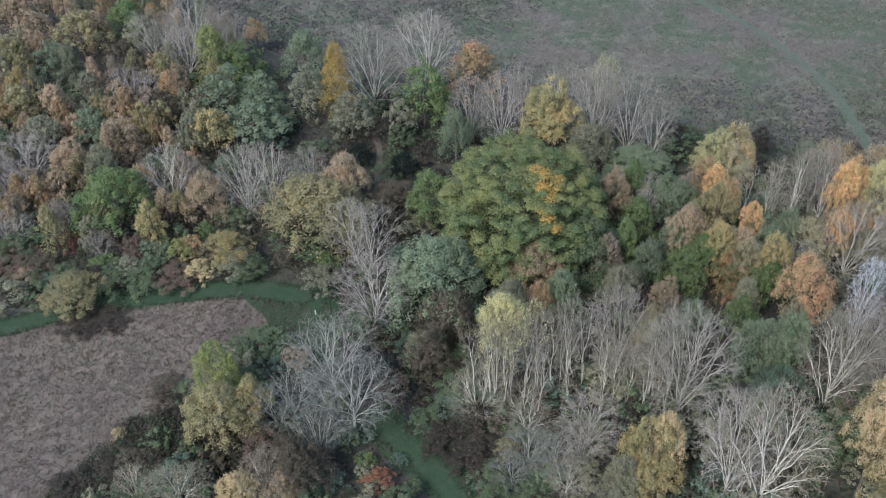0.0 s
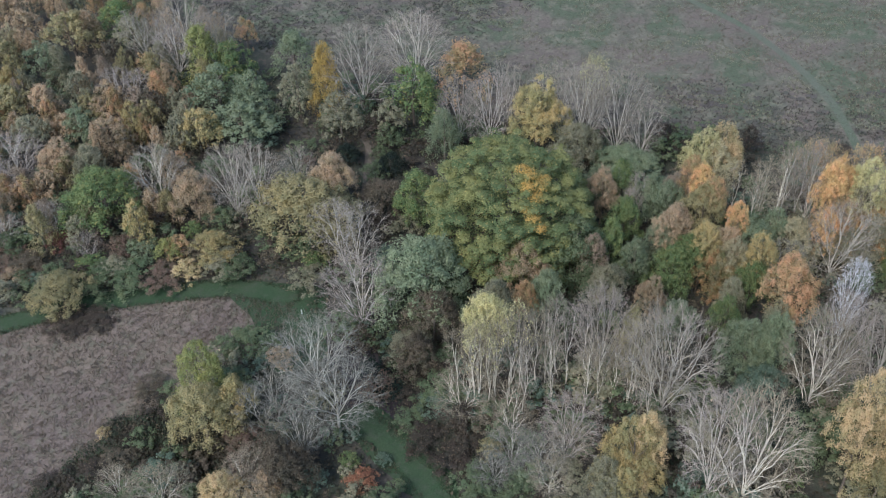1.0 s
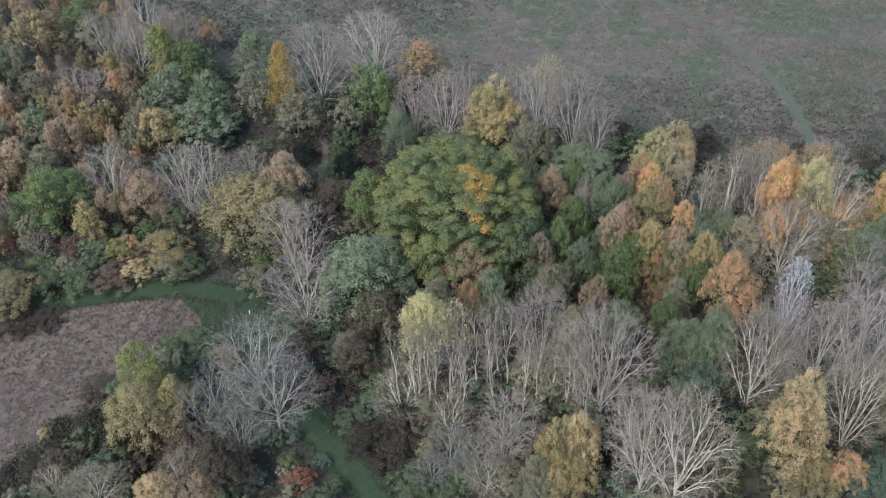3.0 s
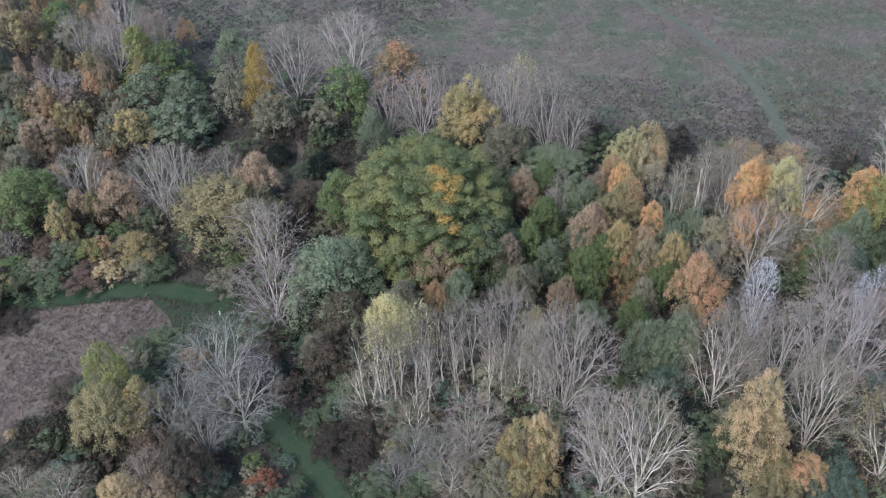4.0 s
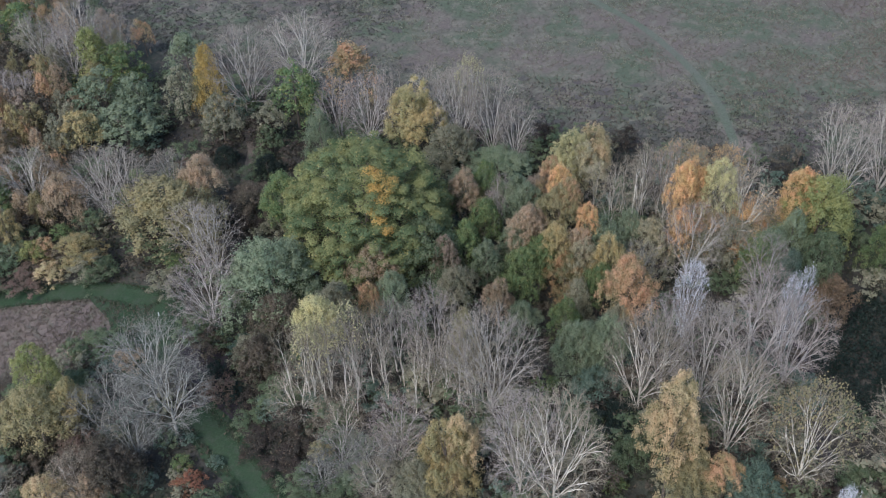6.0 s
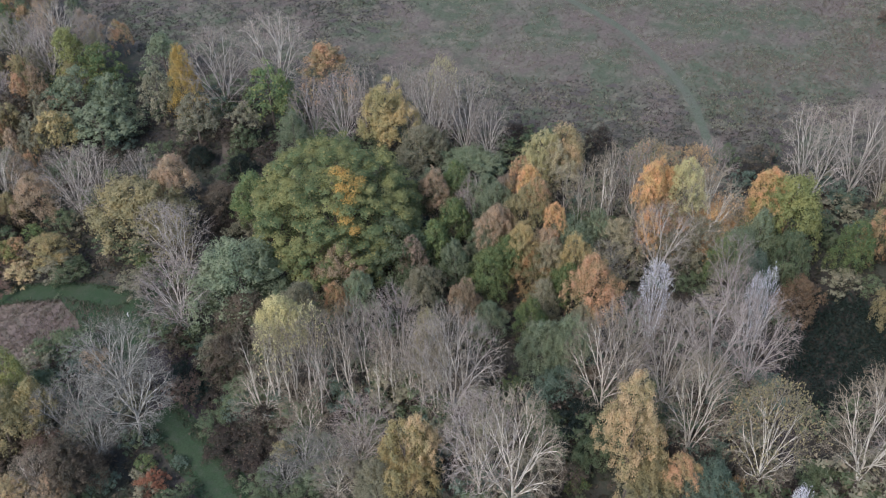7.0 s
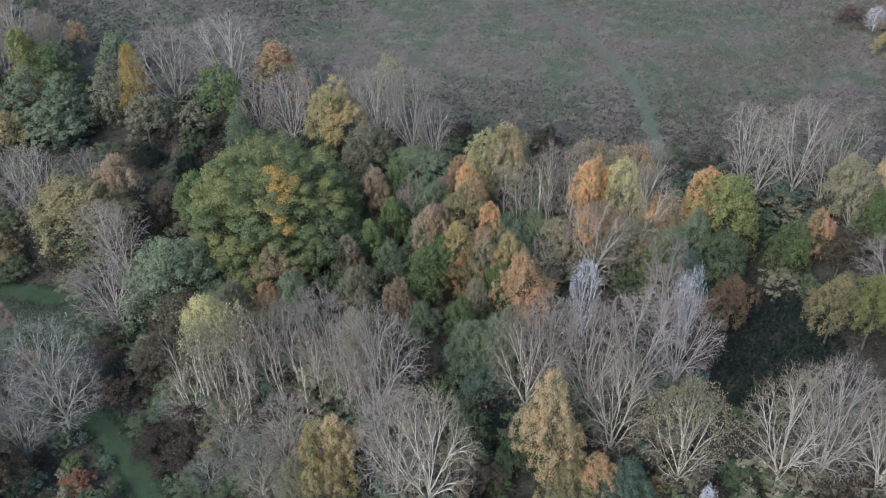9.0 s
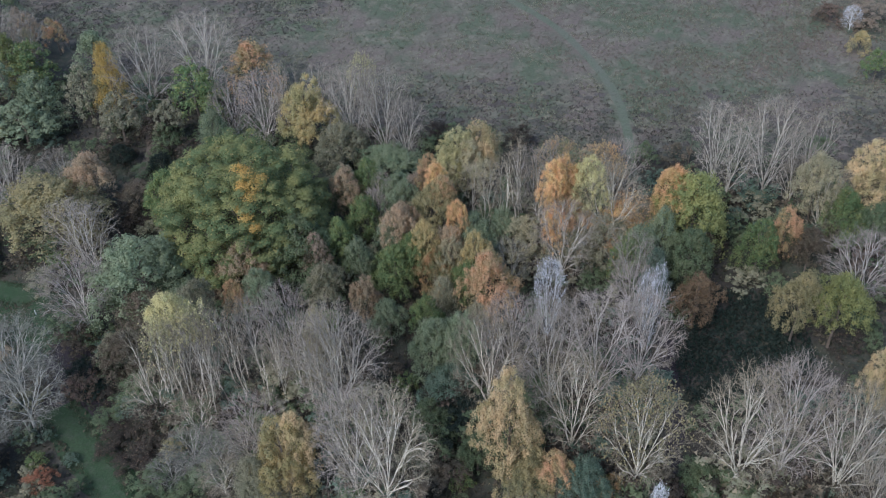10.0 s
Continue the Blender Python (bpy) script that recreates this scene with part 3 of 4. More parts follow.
plant("bare", "grey", 20.6, 96.8, 13.0, 6.2)
plant("bare", "grey", 23.2, 95.4, 9.8, 4.8)
plant("bare", "grey", -9.8, 78.2, 10.6, 7.0)
plant("baretall", "tan", 31.9, 81.0, 11.2, 4.4)
plant("bare", "grey", 57.5, 86.5, 12.8, 6.1)
plant("bare", "grey", 62.3, 86.8, 12.8, 6.8)
plant("bare", "grey", 60.7, 46.3, 12.5, 4.6)
plant("bare", "grey", -50.7, 86.1, 4.3, 5.3)
plant("bare", "grey", -32.6, 90.9, 8.8, 6.7)
plant("bare", "grey", -23.6, 88.8, 10.4, 5.8)
plant("bare", "grey", -20.6, 88.0, 10.8, 6.2)
plant("bare", "grey", -16.9, 91.8, 7.5, 4.3)
plant("barehigh", "lichen", -11.5, 61.1, 10.0, 7.2)
plant("barehigh", "lichen", -9.5, 57.1, 8.8, 7.5)
plant("bare", "lichen", -15.7, 57.9, 7.5, 5.8)
plant("bare", "lichen", -12.5, 54.8, 6.3, 4.6)
plant("bare", "tan", 6.0, 56.8, 5.3, 5.2)
plant("bare", "tan", 1.8, 58.6, 5.6, 5.1)
plant("bare", "grey", 39.4, 74.9, 10.0, 6.4)
plant("bare", "tan", 66.4, 80.2, 9.6, 4.6)
plant("sparse", "warmleaf", -16.4, 50.5, 5.6, 4.2)
plant("bare", "tan", -27.8, 50.3, 5.0, 2.9)
plant("sparse", "olive", -24.1, 49.7, 4.3, 4.8)
plant("bare", "warm", 2.0, 101.6, 10.0, 5.4)
plant("bare", "warm", 5.6, 101.0, 10.8, 5.8)
plant("bare", "warm", -8.2, 70.3, 9.3, 6.9)
plant("bare", "warm", 14.1, 60.8, 13.8, 5.2)
plant("bare", "warm", 11.3, 54.6, 6.3, 5.6)
plant("bare", "warm", 20.6, 83.8, 7.5, 3.6)
plant("baretall", "tan", 35.6, 80.5, 13.4, 5.0)
plant("bare", "grey", 65.3, 84.7, 12.2, 5.8)
plant("bare", "warm", 68.1, 70.7, 7.5, 7.6)
plant("bare", "warm", 46.4, 85.7, 9.6, 4.6)
plant("bare", "tan", 44.3, 77.4, 12.5, 6.7)
plant("bare", "warm", 45.7, 69.5, 8.8, 6.4)
plant("bare", "warm", -44.6, 86.3, 5.6, 3.6)
plant("bare", "warm", -51.3, 96.4, 7.5, 7.5)
plant("bare", "warm", -42.1, 113.3, 6.3, 5.8)
plant("bare", "warm", -52.1, 93.0, 6.3, 5.8)
plant("bare", "warm", -39.4, 82.8, 3.7, 3.1)

# tall leafless trees whose crowns spread high up
plant("barehigh", "warm", 21.0, 46.5, 16.3, 5.6)
plant("barehigh", "tan", 23.4, 46.0, 16.5, 6.9)
plant("barehigh", "grey", 18.8, 55.8, 15.6, 7.2)
plant("barehigh", "tan", 31.5, 56.0, 14.2, 5.8)
plant("barehigh", "warm", 33.6, 57.3, 14.9, 5.2)
plant("barehigh", "grey", 36.8, 55.8, 15.4, 6.4)
plant("barehigh", "warm", 40.8, 56.6, 15.0, 6.6)
plant("barehigh", "warm", 44.7, 58.3, 13.3, 5.8)
plant("barehigh", "tan", 38.0, 51.0, 14.5, 5.6)
plant("barehigh", "tan", 50.8, 47.2, 15.7, 6.4)
plant("barehigh", "warm", 54.0, 48.0, 16.2, 6.6)
plant("barehigh", "tan", 57.8, 46.0, 15.2, 6.4)

# low twiggy shrubs between the path and the taller trees
plant("bare", "lichen", 6.0, 53.2, 4.0, 4.4)
plant("bare", "lichen", 8.6, 52.3, 4.4, 4.6)
plant("bare", "tan", 10.6, 53.6, 4.2, 4.2)
plant("bare", "lichen", 4.4, 51.4, 3.2, 3.6)
plant("bare", "tan", 9.0, 50.2, 3.6, 3.8)
plant("bush", "sage", 7.2, 51.0, 2.4, 3.4)
plant("bush", "olive", 10.4, 51.2, 2.6, 3.2)
plant("bush", "darkgreen", 5.2, 54.8, 2.2, 3.2)
plant("bush", "sage", 7.4, 54.6, 2.2, 3.0)
plant("bush", "darkgreen", 6.0, 49.6, 2.2, 3.4)
plant("bush", "sage", 11.8, 56.2, 3.0, 3.0)

# leafless slender trees
plant("baretall", "grey", 8.2, 103.6, 10.6, 3.7)
plant("baretall", "grey", 6.1, 59.3, 11.9, 4.4)
plant("baretall", "grey", 11.2, 60.8, 12.5, 5.0)
plant("baretall", "grey", 60.2, 46.0, 10.0, 4.2)
plant("baretall", "tan", 2.9, 59.5, 11.9, 4.4)
plant("baretall", "tan", 8.8, 60.5, 11.9, 4.4)
plant("baretall", "tan", 13.3, 58.0, 11.2, 4.1)
plant("baretall", "tan", 16.5, 58.5, 12.5, 4.3)
plant("baretall", "tan", 18.4, 56.8, 11.9, 4.3)
plant("baretall", "warm", 37.7, 81.6, 12.2, 5.1)

# birches
plant("birch", "tanyellow", 11.2, 99.4, 10.6, 7)
plant("birch", "gold", 16.1, 48.9, 11.8, 3.8)
plant("birch", "gold", 33.0, 48.9, 15.6, 5.0)
plant("birch", "gold", 72.1, 83.6, 9.4, 5.5)
plant("birch", "gold", 62.6, 53.3, 11.8, 2.9)
plant("birch", "tanyellow", 15.1, 48.4, 11.2, 5.4)

# bushes along the path and wood edge
plant("bush", "brown", -45.4, 81.1, 1.8, 5)
plant("bush", "brown", -29.0, 54.2, 1.3, 4.1)
plant("bush", "brown", -26.5, 52.3, 1.4, 4)
plant("bush", "brown", -28.3, 62.8, 1.1, 3.3)
plant("bush", "brown", -8.4, 68.0, 2.4, 3.4)
plant("bush", "redbrown", -38.6, 72.4, 0.7, 5.0)
plant("bush", "redbrown", -36.0, 72.9, 0.6, 4.1)
plant("bush", "darkgreen", -36.6, 78.1, 2.4, 5.8)
plant("bush", "darkgreen", -33.7, 78.5, 2.1, 5.5)
plant("bush", "darkgreen", -22.4, 78.6, 2.4, 4.3)
plant("bush", "darkgreen", -19.0, 67.8, 2.6, 5)
plant("bush", "darkgreen", -21.1, 66.8, 2.9, 3.3)
# the near-black bushes here continue the painted shade of the floor patch
plant("bush", "holly", -4.9, 61.5, 1.9, 3.2)
plant("bush", "darkgreen", 2.7, 51.1, 1.8, 3.9)
plant("bush", "holly", -6.6, 63.4, 2.4, 3.2)
plant("bush", "darksage", -5.4, 53.9, 0.9, 1.5)
plant("bush", "darksage", -0.7, 59.0, 2.9, 3.4)
plant("bush", "gold", -27.5, 78.6, 2.9, 3.3)
plant("bush", "gold", -31.3, 57.5, 1.5, 1.4)
plant("bush", "green", -38.6, 80.3, 2.4, 3.8)
plant("bush", "green", -28.1, 85.2, 2.9, 2.3)
plant("bush", "green", -8.4, 53.4, 1.4, 2)
plant("bush", "olive", -23.7, 79.8, 2.9, 4.3)
plant("bush", "oliveyellow", 4.2, 53.6, 2.9, 2.2)
plant("bush", "ember", -7.2, 51.2, 2.2, 2.7)
plant("bush", "red", -42.9, 84.9, 2.4, 3.6)
plant("bush", "redbrown", 1.4, 56.9, 3.5, 3.3)
plant("bush", "redbrown", -31.0, 52.8, 1.2, 4)
plant("bush", "redbrown", -22.9, 51.5, 1.4, 3.5)
plant("bush", "redbrown", -34.6, 52.1, 1.1, 3.5)
plant("bush", "redbrown", -2.8, 60.7, 1.9, 3.7)
plant("bush", "darkgreen", -2.9, 58.3, 1.4, 3.1)
plant("bush", "redbrown", -1.7, 55.6, 1.5, 4)
plant("bush", "redbrown", 0.8, 52.9, 1.7, 3.9)
plant("bush", "redbrown", 2.3, 54.6, 1.9, 3.5)
plant("bush", "redbrown", -0.6, 63.2, 2.4, 3.8)
plant("bush", "darkgreen", -9.7, 70.7, 1.8, 3.4)
plant("bush", "redbrown", -13.8, 77.9, 1.2, 3.6)
plant("bush", "rust", -28.9, 82.1, 3.5, 2.8)
plant("bush", "rustbrown", -35.5, 82.6, 2.9, 3.8)
plant("bush", "rustbrown", -30.3, 78.4, 1.9, 4.9)
plant("bush", "rustbrown", -48.9, 82.3, 1.8, 5.7)
plant("bush", "sage", -33.5, 82.2, 2.9, 3.4)
plant("bush", "tan", -47.4, 79.6, 1.5, 4.3)
plant("bush", "yellowgreen", -30.1, 81.7, 3.5, 3.1)

# upright trees
plant("oval", "brown", 3.9, 76.1, 7.1, 4.1)
plant("oval", "green", -3.8, 106.4, 9.4, 6.5)
plant("oval", "green", 58.9, 74.8, 7.1, 3.9)
plant("oval", "green", 26.2, 64.9, 8.3, 3.1)
plant("oval", "green", 19.3, 86.1, 8.3, 3.4)
plant("oval", "green", 17.1, 76.4, 8.3, 3.1)
plant("oval", "olive", -18.7, 109.3, 8.3, 4.7)
plant("oval", "olive", 12.9, 47.1, 8.8, 3.1)
plant("oval", "olive", 31.0, 64.5, 8.3, 2.8)
plant("oval", "olive", -47.8, 111.7, 7.1, 4.8)
plant("oval", "olive", -51.5, 102.8, 6.5, 5)
plant("oval", "oliveyellow", -61.2, 120.5, 7.7, 5.9)
plant("oval", "orange", 29.0, 75.5, 10.6, 2.3)
plant("oval", "orange", 38.6, 78.0, 13, 2.9)
plant("oval", "orange", 38.7, 77.0, 8.3, 2.8)
plant("oval", "orange", 26.9, 81.9, 10.6, 2.7)
plant("oval", "orange", 39.6, 79.4, 12.6, 3.5)
plant("oval", "rust", 7.8, 67.9, 8.3, 2.2)
plant("oval", "rust", 26.1, 83.4, 10.6, 2.6)
plant("oval", "rust", 61.6, 76.0, 7.4, 3.2)
plant("oval", "rustgreen", 41.0, 46.6, 5.9, 2.6)
plant("oval", "sage", 29.4, 60.7, 10, 3.6)
plant("oval", "sage", 33.6, 77.1, 8.3, 2.6)
plant("oval", "sage", 27.1, 60.6, 9.4, 3.5)
plant("oval", "sage", 29.1, 60.8, 10, 2.9)
plant("oval", "sage", 19.2, 74.1, 7.7, 2.8)
plant("oval", "sage", -45.9, 104.2, 6.5, 4.6)
plant("oval", "yellow", 28.9, 90.4, 8.8, 4.8)
plant("oval", "gold", 31.4, 91.5, 8.8, 5.2)
plant("oval", "straw", 30.2, 89.3, 7.6, 5.0)
plant("oval", "straw", 28.3, 72.7, 8.3, 3.6)
plant("oval", "tan", 17.2, 84.5, 8.8, 3.6)
plant("oval", "tan", 24.1, 78.1, 8.3, 3.2)
plant("oval", "tan", 20.2, 69.1, 7.1, 3)
plant("oval", "tan", -45.8, 96.6, 7.1, 4.8)
plant("oval", "tan", -51.4, 108.7, 7.1, 5.1)
plant("oval", "tan", -43.3, 109.8, 6.5, 5.2)
plant("oval", "tan", -51.1, 128.5, 7.1, 4.1)
plant("oval", "tanyellow", 30.8, 71.9, 9.4, 3.3)
plant("oval", "tanyellow", -30.2, 101.4, 7.1, 5.2)
plant("oval", "warmleaf", 15.0, 74.2, 8.3, 2.5)
plant("oval", "warmleaf", -45.3, 87.8, 4.7, 3.4)
plant("oval", "warmleaf", -39.2, 108.2, 6.5, 4.4)
plant("oval", "warmleaf", -49.6, 92.7, 5.9, 4)
plant("oval", "yellow", 42.1, 78.1, 13.2, 3.6)
plant("oval", "yellowgreen", -32.6, 118.1, 9.4, 5.8)
plant("oval", "yellowgreen", -22.0, 60.4, 9.4, 4.2)

# round-crowned trees
plant("round", "brown", -7.1, 89.1, 4.1, 5.5)
plant("round", "brown", -0.9, 68.1, 7.1, 5.2)
plant("round", "brown", 63.8, 74.4, 5.9, 3.4)
plant("round", "brown", -37.4, 108.2, 5.9, 4.4)
plant("round", "brown", -45.8, 121.6, 5.9, 5.5)
plant("round", "brown", -14.1, 51.5, 5.9, 5.3)
plant("round", "darkgreen", 13.0, 75.2, 9.4, 6.8)
plant("round", "darkgreen", 8.2, 78.3, 7.1, 5.3)
plant("round", "darkgreen", 70.7, 76.6, 7.1, 4.2)
plant("round", "darkgreen", 52.0, 48.5, 3.1, 3.2)
plant("round", "darkgreen", 48.5, 48.6, 3.5, 3.6)
plant("round", "darkgreen", 59.0, 47.7, 3.5, 3.1)
plant("round", "darkgreen", 51.4, 72.3, 8.3, 4.9)
plant("round", "darkgreen", 26.5, 55.2, 4.7, 3.9)
plant("round", "darkgreen", 30.5, 51.8, 4.7, 3.3)
plant("round", "darkgreen", -6.8, 101.1, 4.1, 4.2)
plant("round", "darksage", 38.5, 45.1, 9.4, 3.8)
plant("round", "darksage", 40.5, 51.0, 4.7, 2.8)
plant("round", "darksage", 28.3, 58.1, 5.9, 4.7)
plant("round", "green", -28.8, 117.6, 7.1, 6.5)
plant("round", "green", -2.9, 86.0, 7.7, 5.3)
plant("round", "green", 24.5, 74.2, 7.7, 3.4)
plant("round", "green", 22.8, 73.0, 7.1, 4.8)
plant("round", "green", 19.2, 81.0, 7.1, 3.8)
plant("round", "green", 67.9, 78.1, 7.7, 4.6)
plant("round", "green", 81.6, 109.2, 4.7, 3.5)
plant("round", "green", 46.0, 73.7, 7.1, 3.9)
plant("round", "green", 29.9, 70.4, 7.1, 3.8)
plant("round", "green", -38.2, 87.8, 8.3, 8.3)
plant("round", "green", -48.2, 133.2, 5.9, 6.7)
plant("round", "holly", 30.1, 55.1, 4.7, 5.8)
# two near-black crowns stand in for the shaded hollow beside the trail
plant("round", "holly", -11.8, 98.3, 3.2, 2.8)
plant("round", "holly", -6.4, 96.0, 3.2, 3.0)
plant("round", "olive", -12.9, 103.6, 7.1, 6)
plant("round", "olive", 15.5, 94.6, 7.1, 6.2)
plant("round", "olive", -6.8, 102.9, 5.9, 4.2)
plant("round", "olive", -3.3, 64.9, 4.7, 4)
plant("round", "olive", 4.7, 66.0, 10, 3.7)
plant("round", "olive", 31.0, 73.0, 7.7, 3.3)
plant("round", "olive", 41.3, 76.2, 5.9, 4.6)
plant("round", "oliveyellow", 59.9, 64.8, 9.2, 4.4)
plant("round", "olive", 54.7, 49.0, 3.5, 2.7)
plant("round", "olive", 56.3, 47.7, 3.5, 3.1)
plant("round", "olive", 43.3, 47.7, 4.7, 3.1)
plant("round", "olive", 48.6, 81.2, 4.7, 3.5)
plant("round", "olive", 43.8, 76.1, 7.1, 5.1)
plant("round", "olive", 16.0, 70.9, 7.1, 3.9)
plant("round", "olive", -32.4, 100.8, 7.1, 4.2)
plant("round", "olive", -44.9, 127.9, 5.9, 6.5)
plant("round", "olive", -42.4, 96.3, 5.9, 4.1)
plant("round", "brown", -2.7, 63.9, 5.3, 4.5)
plant("round", "oliveyellow", -14.8, 83.5, 9.1, 10.9)
plant("round", "yellowgreen", 52.4, 77.2, 11.2, 6.8)
plant("round", "oliveyellow", 34.3, 46.6, 8.3, 3.9)
plant("round", "oliveyellow", -53.3, 126.8, 7.7, 7.7)
plant("round", "oliveyellow", -55.7, 108.6, 7.1, 5.9)
plant("round", "oliveyellow", -21.4, 56.6, 7.7, 5.8)
plant("round", "oliveyellow", -40.3, 75.7, 3.8, 6)
plant("round", "orange", 50.5, 78.4, 11.2, 4.2)
plant("round", "redbrown", -8.2, 102.4, 4.7, 4.6)
plant("round", "rust", -28.1, 126.4, 5.9, 3.1)
plant("round", "rust", 2.5, 112.6, 8.3, 7)
plant("round", "rust", 27.6, 79.5, 10.6, 2.7)
plant("round", "tanyellow", 25.8, 74.0, 9.4, 2.9)
plant("round", "rust", 31.8, 66.1, 11.8, 5.1)
plant("round", "rust", 36.5, 45.9, 9.4, 2.6)
plant("round", "orange", 41.7, 77.6, 7.1, 3.4)
plant("round", "rust", 40.1, 78.0, 9.4, 3.9)
plant("round", "orange", 45.4, 78.2, 7.1, 5.7)
plant("round", "russet", 51.7, 68.3, 5.9, 4.4)
plant("round", "rustbrown", 80.4, 124.9, 2.6, 4.2)
plant("round", "oliveyellow", 26.7, 79.1, 10, 3.8)
plant("round", "rustgreen", 26.8, 72.1, 7.1, 3.6)
plant("round", "sage", -20.4, 119.7, 7.1, 5.8)
plant("round", "sage", -28.9, 109.4, 8.3, 7.7)
plant("round", "sage", -24.4, 108.5, 7.7, 5.4)
plant("round", "sage", -25.2, 103.5, 6.5, 8.5)
plant("round", "sage", 21.0, 93.0, 4.7, 6.5)
plant("round", "sage", -2.0, 71.8, 10, 9.2)
plant("round", "sage", 10.0, 69.1, 8.3, 3.5)
plant("round", "sage", 30.7, 75.9, 8.3, 5.4)
plant("round", "sage", 22.7, 84.9, 7.1, 4.3)
plant("round", "sage", 27.0, 61.6, 8.3, 4.5)
plant("round", "sage", 23.6, 81.7, 8.3, 4.1)
plant("round", "straw", 34.9, 76.6, 7.1, 5.1)
plant("round", "sage", 22.3, 76.6, 7.1, 3.7)
plant("round", "sage", 16.5, 86.3, 7.1, 3.7)
plant("round", "sage", 22.5, 66.7, 5.9, 3.2)
plant("round", "sage", -54.9, 119.4, 7.1, 6.2)
plant("round", "straw", 65.3, 80.3, 10.6, 4.5)
plant("round", "tan", -12.5, 89.2, 8.3, 5.1)
plant("round", "tan", 8.0, 72.4, 8.8, 4.7)
plant("round", "tan", 23.1, 76.8, 9.4, 3.5)
plant("round", "tan", 28.2, 74.4, 8.3, 3.3)
plant("round", "tan", -60.1, 128.2, 7.7, 6.5)
plant("round", "tan", -41.2, 101.6, 6.5, 5.6)
plant("round", "tan", -28.2, 88.8, 7.1, 4.8)
plant("round", "tan", -65.5, 136.0, 6.5, 6)
plant("round", "tan", -55.6, 101.2, 6.5, 4.2)
plant("round", "tan", -14.9, 49.8, 4.7, 2.6)
plant("round", "tanyellow", 81.8, 116.3, 3.3, 2.9)
plant("round", "tanyellow", -18.7, 58.0, 7.1, 3.5)
plant("round", "gold", -18.7, 49.5, 4.7, 3.6)
plant("round", "tanyellow", -25.0, 81.2, 4, 4.9)
plant("round", "warmleaf", 85.2, 123.4, 3.5, 6.1)
plant("round", "warmleaf", 25.1, 83.8, 8.3, 3.3)
plant("round", "yellow", 3.9, 61.4, 13, 3.9)
plant("round", "yellowgreen", 63.4, 64.4, 9.2, 4.8)

# thinning trees
plant("sparsehigh", "rust", 39.6, 84.4, 10.8, 4.8)
plant("sparse", "orange", 44.4, 84.2, 10.2, 4.2)
plant("sparsehigh", "oliveyellow", 42.8, 47.5, 14.5, 6.0)
plant("sparse", "orange", 46.4, 78.1, 8.3, 4.8)
plant("sparse", "white", 37.3, 65.4, 11.8, 2.8)
plant("sparse", "white", 46.1, 63.5, 12.4, 2.2)
plant("sparse", "white", 42.7, 40.1, 14.2, 2)
plant("sparse", "yellow", 18.0, 101.8, 11.8, 3.3)
plant("sparse", "white", 82.6, 122.6, 3.4, 2.6)
plant("sparsetall", "yellow", 4.2, 60.6, 12.4, 5.5)

# pointed trees
plant("spire", "amber", -14.9, 108.8, 11.2, 4.2)
plant("spire", "darksage", 47.7, 70.0, 8.3, 3.2)
plant("spire", "olive", 27.6, 68.6, 7.1, 3.2)
plant("spire", "olive", -52.6, 119.0, 7.1, 3.9)
plant("spire", "oliveyellow", 16.7, 61.1, 11.2, 3)
plant("spire", "sage", 0.1, 98.1, 7.7, 4.4)
plant("spire", "sage", 46.8, 73.4, 8.3, 4.7)
plant("spire", "sage", 49.0, 74.5, 9.4, 3.9)

# the great oak, with a patch of leaves that have turned
oak = plant("oak", "oak", 6.9, 80.0, 14.6, 16.6)
rng = np.random.default_rng(5)
turned_at, turned_up = [], []
for cx, cy, cz, r in ((0.75, -1.1, 9.2, 0.42), (1.1, -1.5, 8.8, 0.42), (0.4, -0.9, 9.4, 0.36), (0.95, -1.9, 8.3, 0.38), (0.6, -1.6, 8.8, 0.36), (1.35, -1.2, 8.9, 0.3), (0.8, -2.5, 7.4, 0.36), (1.1, -2.75, 6.8, 0.28), (0.5, -2.3, 7.9, 0.26)):
    u = rng.normal(size=(260, 3)) + (0, -0.3, 0.8)
    u /= np.linalg.norm(u, axis=1, keepdims=True)
    turned_at.append(np.array((cx, cy, cz)) + u * r * rng.uniform(0.6, 1.1, (260, 1)))
    turned_up.append(u + rng.normal(0, 0.4, u.shape))
cards = leaf_cards(rng, np.concatenate(turned_at), np.concatenate(turned_up), rng.uniform(0.055, 0.09, 2340))
oak.rotation_euler = (0, 0, 0)
part("turned_leaves", mesh_of("turned_leaves", *cards, LEAF["oakgold"]), oak, None, "orange leaves in the oak's crown")

# thickets that fill the wood between the taller trees
fill = random.Random(9)
CLEAR = [(-9.5, 101.9, 2.3), (-9.4, 97.4, 2.3), (-9.5, 92.4, 2.3), (-13.9, 72, 3.5), (-4.9, 56.8, 1.8), (19.6, 88.8, 2.0)]


def free(x, y, gap, share=0.0):
    if not inside(x, y, WOOD) or near_line(x, y, WAY, 2.0 + gap * 0.3) or near_line(x, y, LOWER, 1.8 + gap * 0.3) or near_line(x, y, TRAIL, 0.9) or near_line(x, y, RIDE, 1.6):
        return False
    if any((x - a) ** 2 + (y - b) ** 2 < r * r for a, b, r in CLEAR):
        return False
    return all((x - a) ** 2 + (y - b) ** 2 > (gap + share * w) ** 2 for a, b, w in planted)


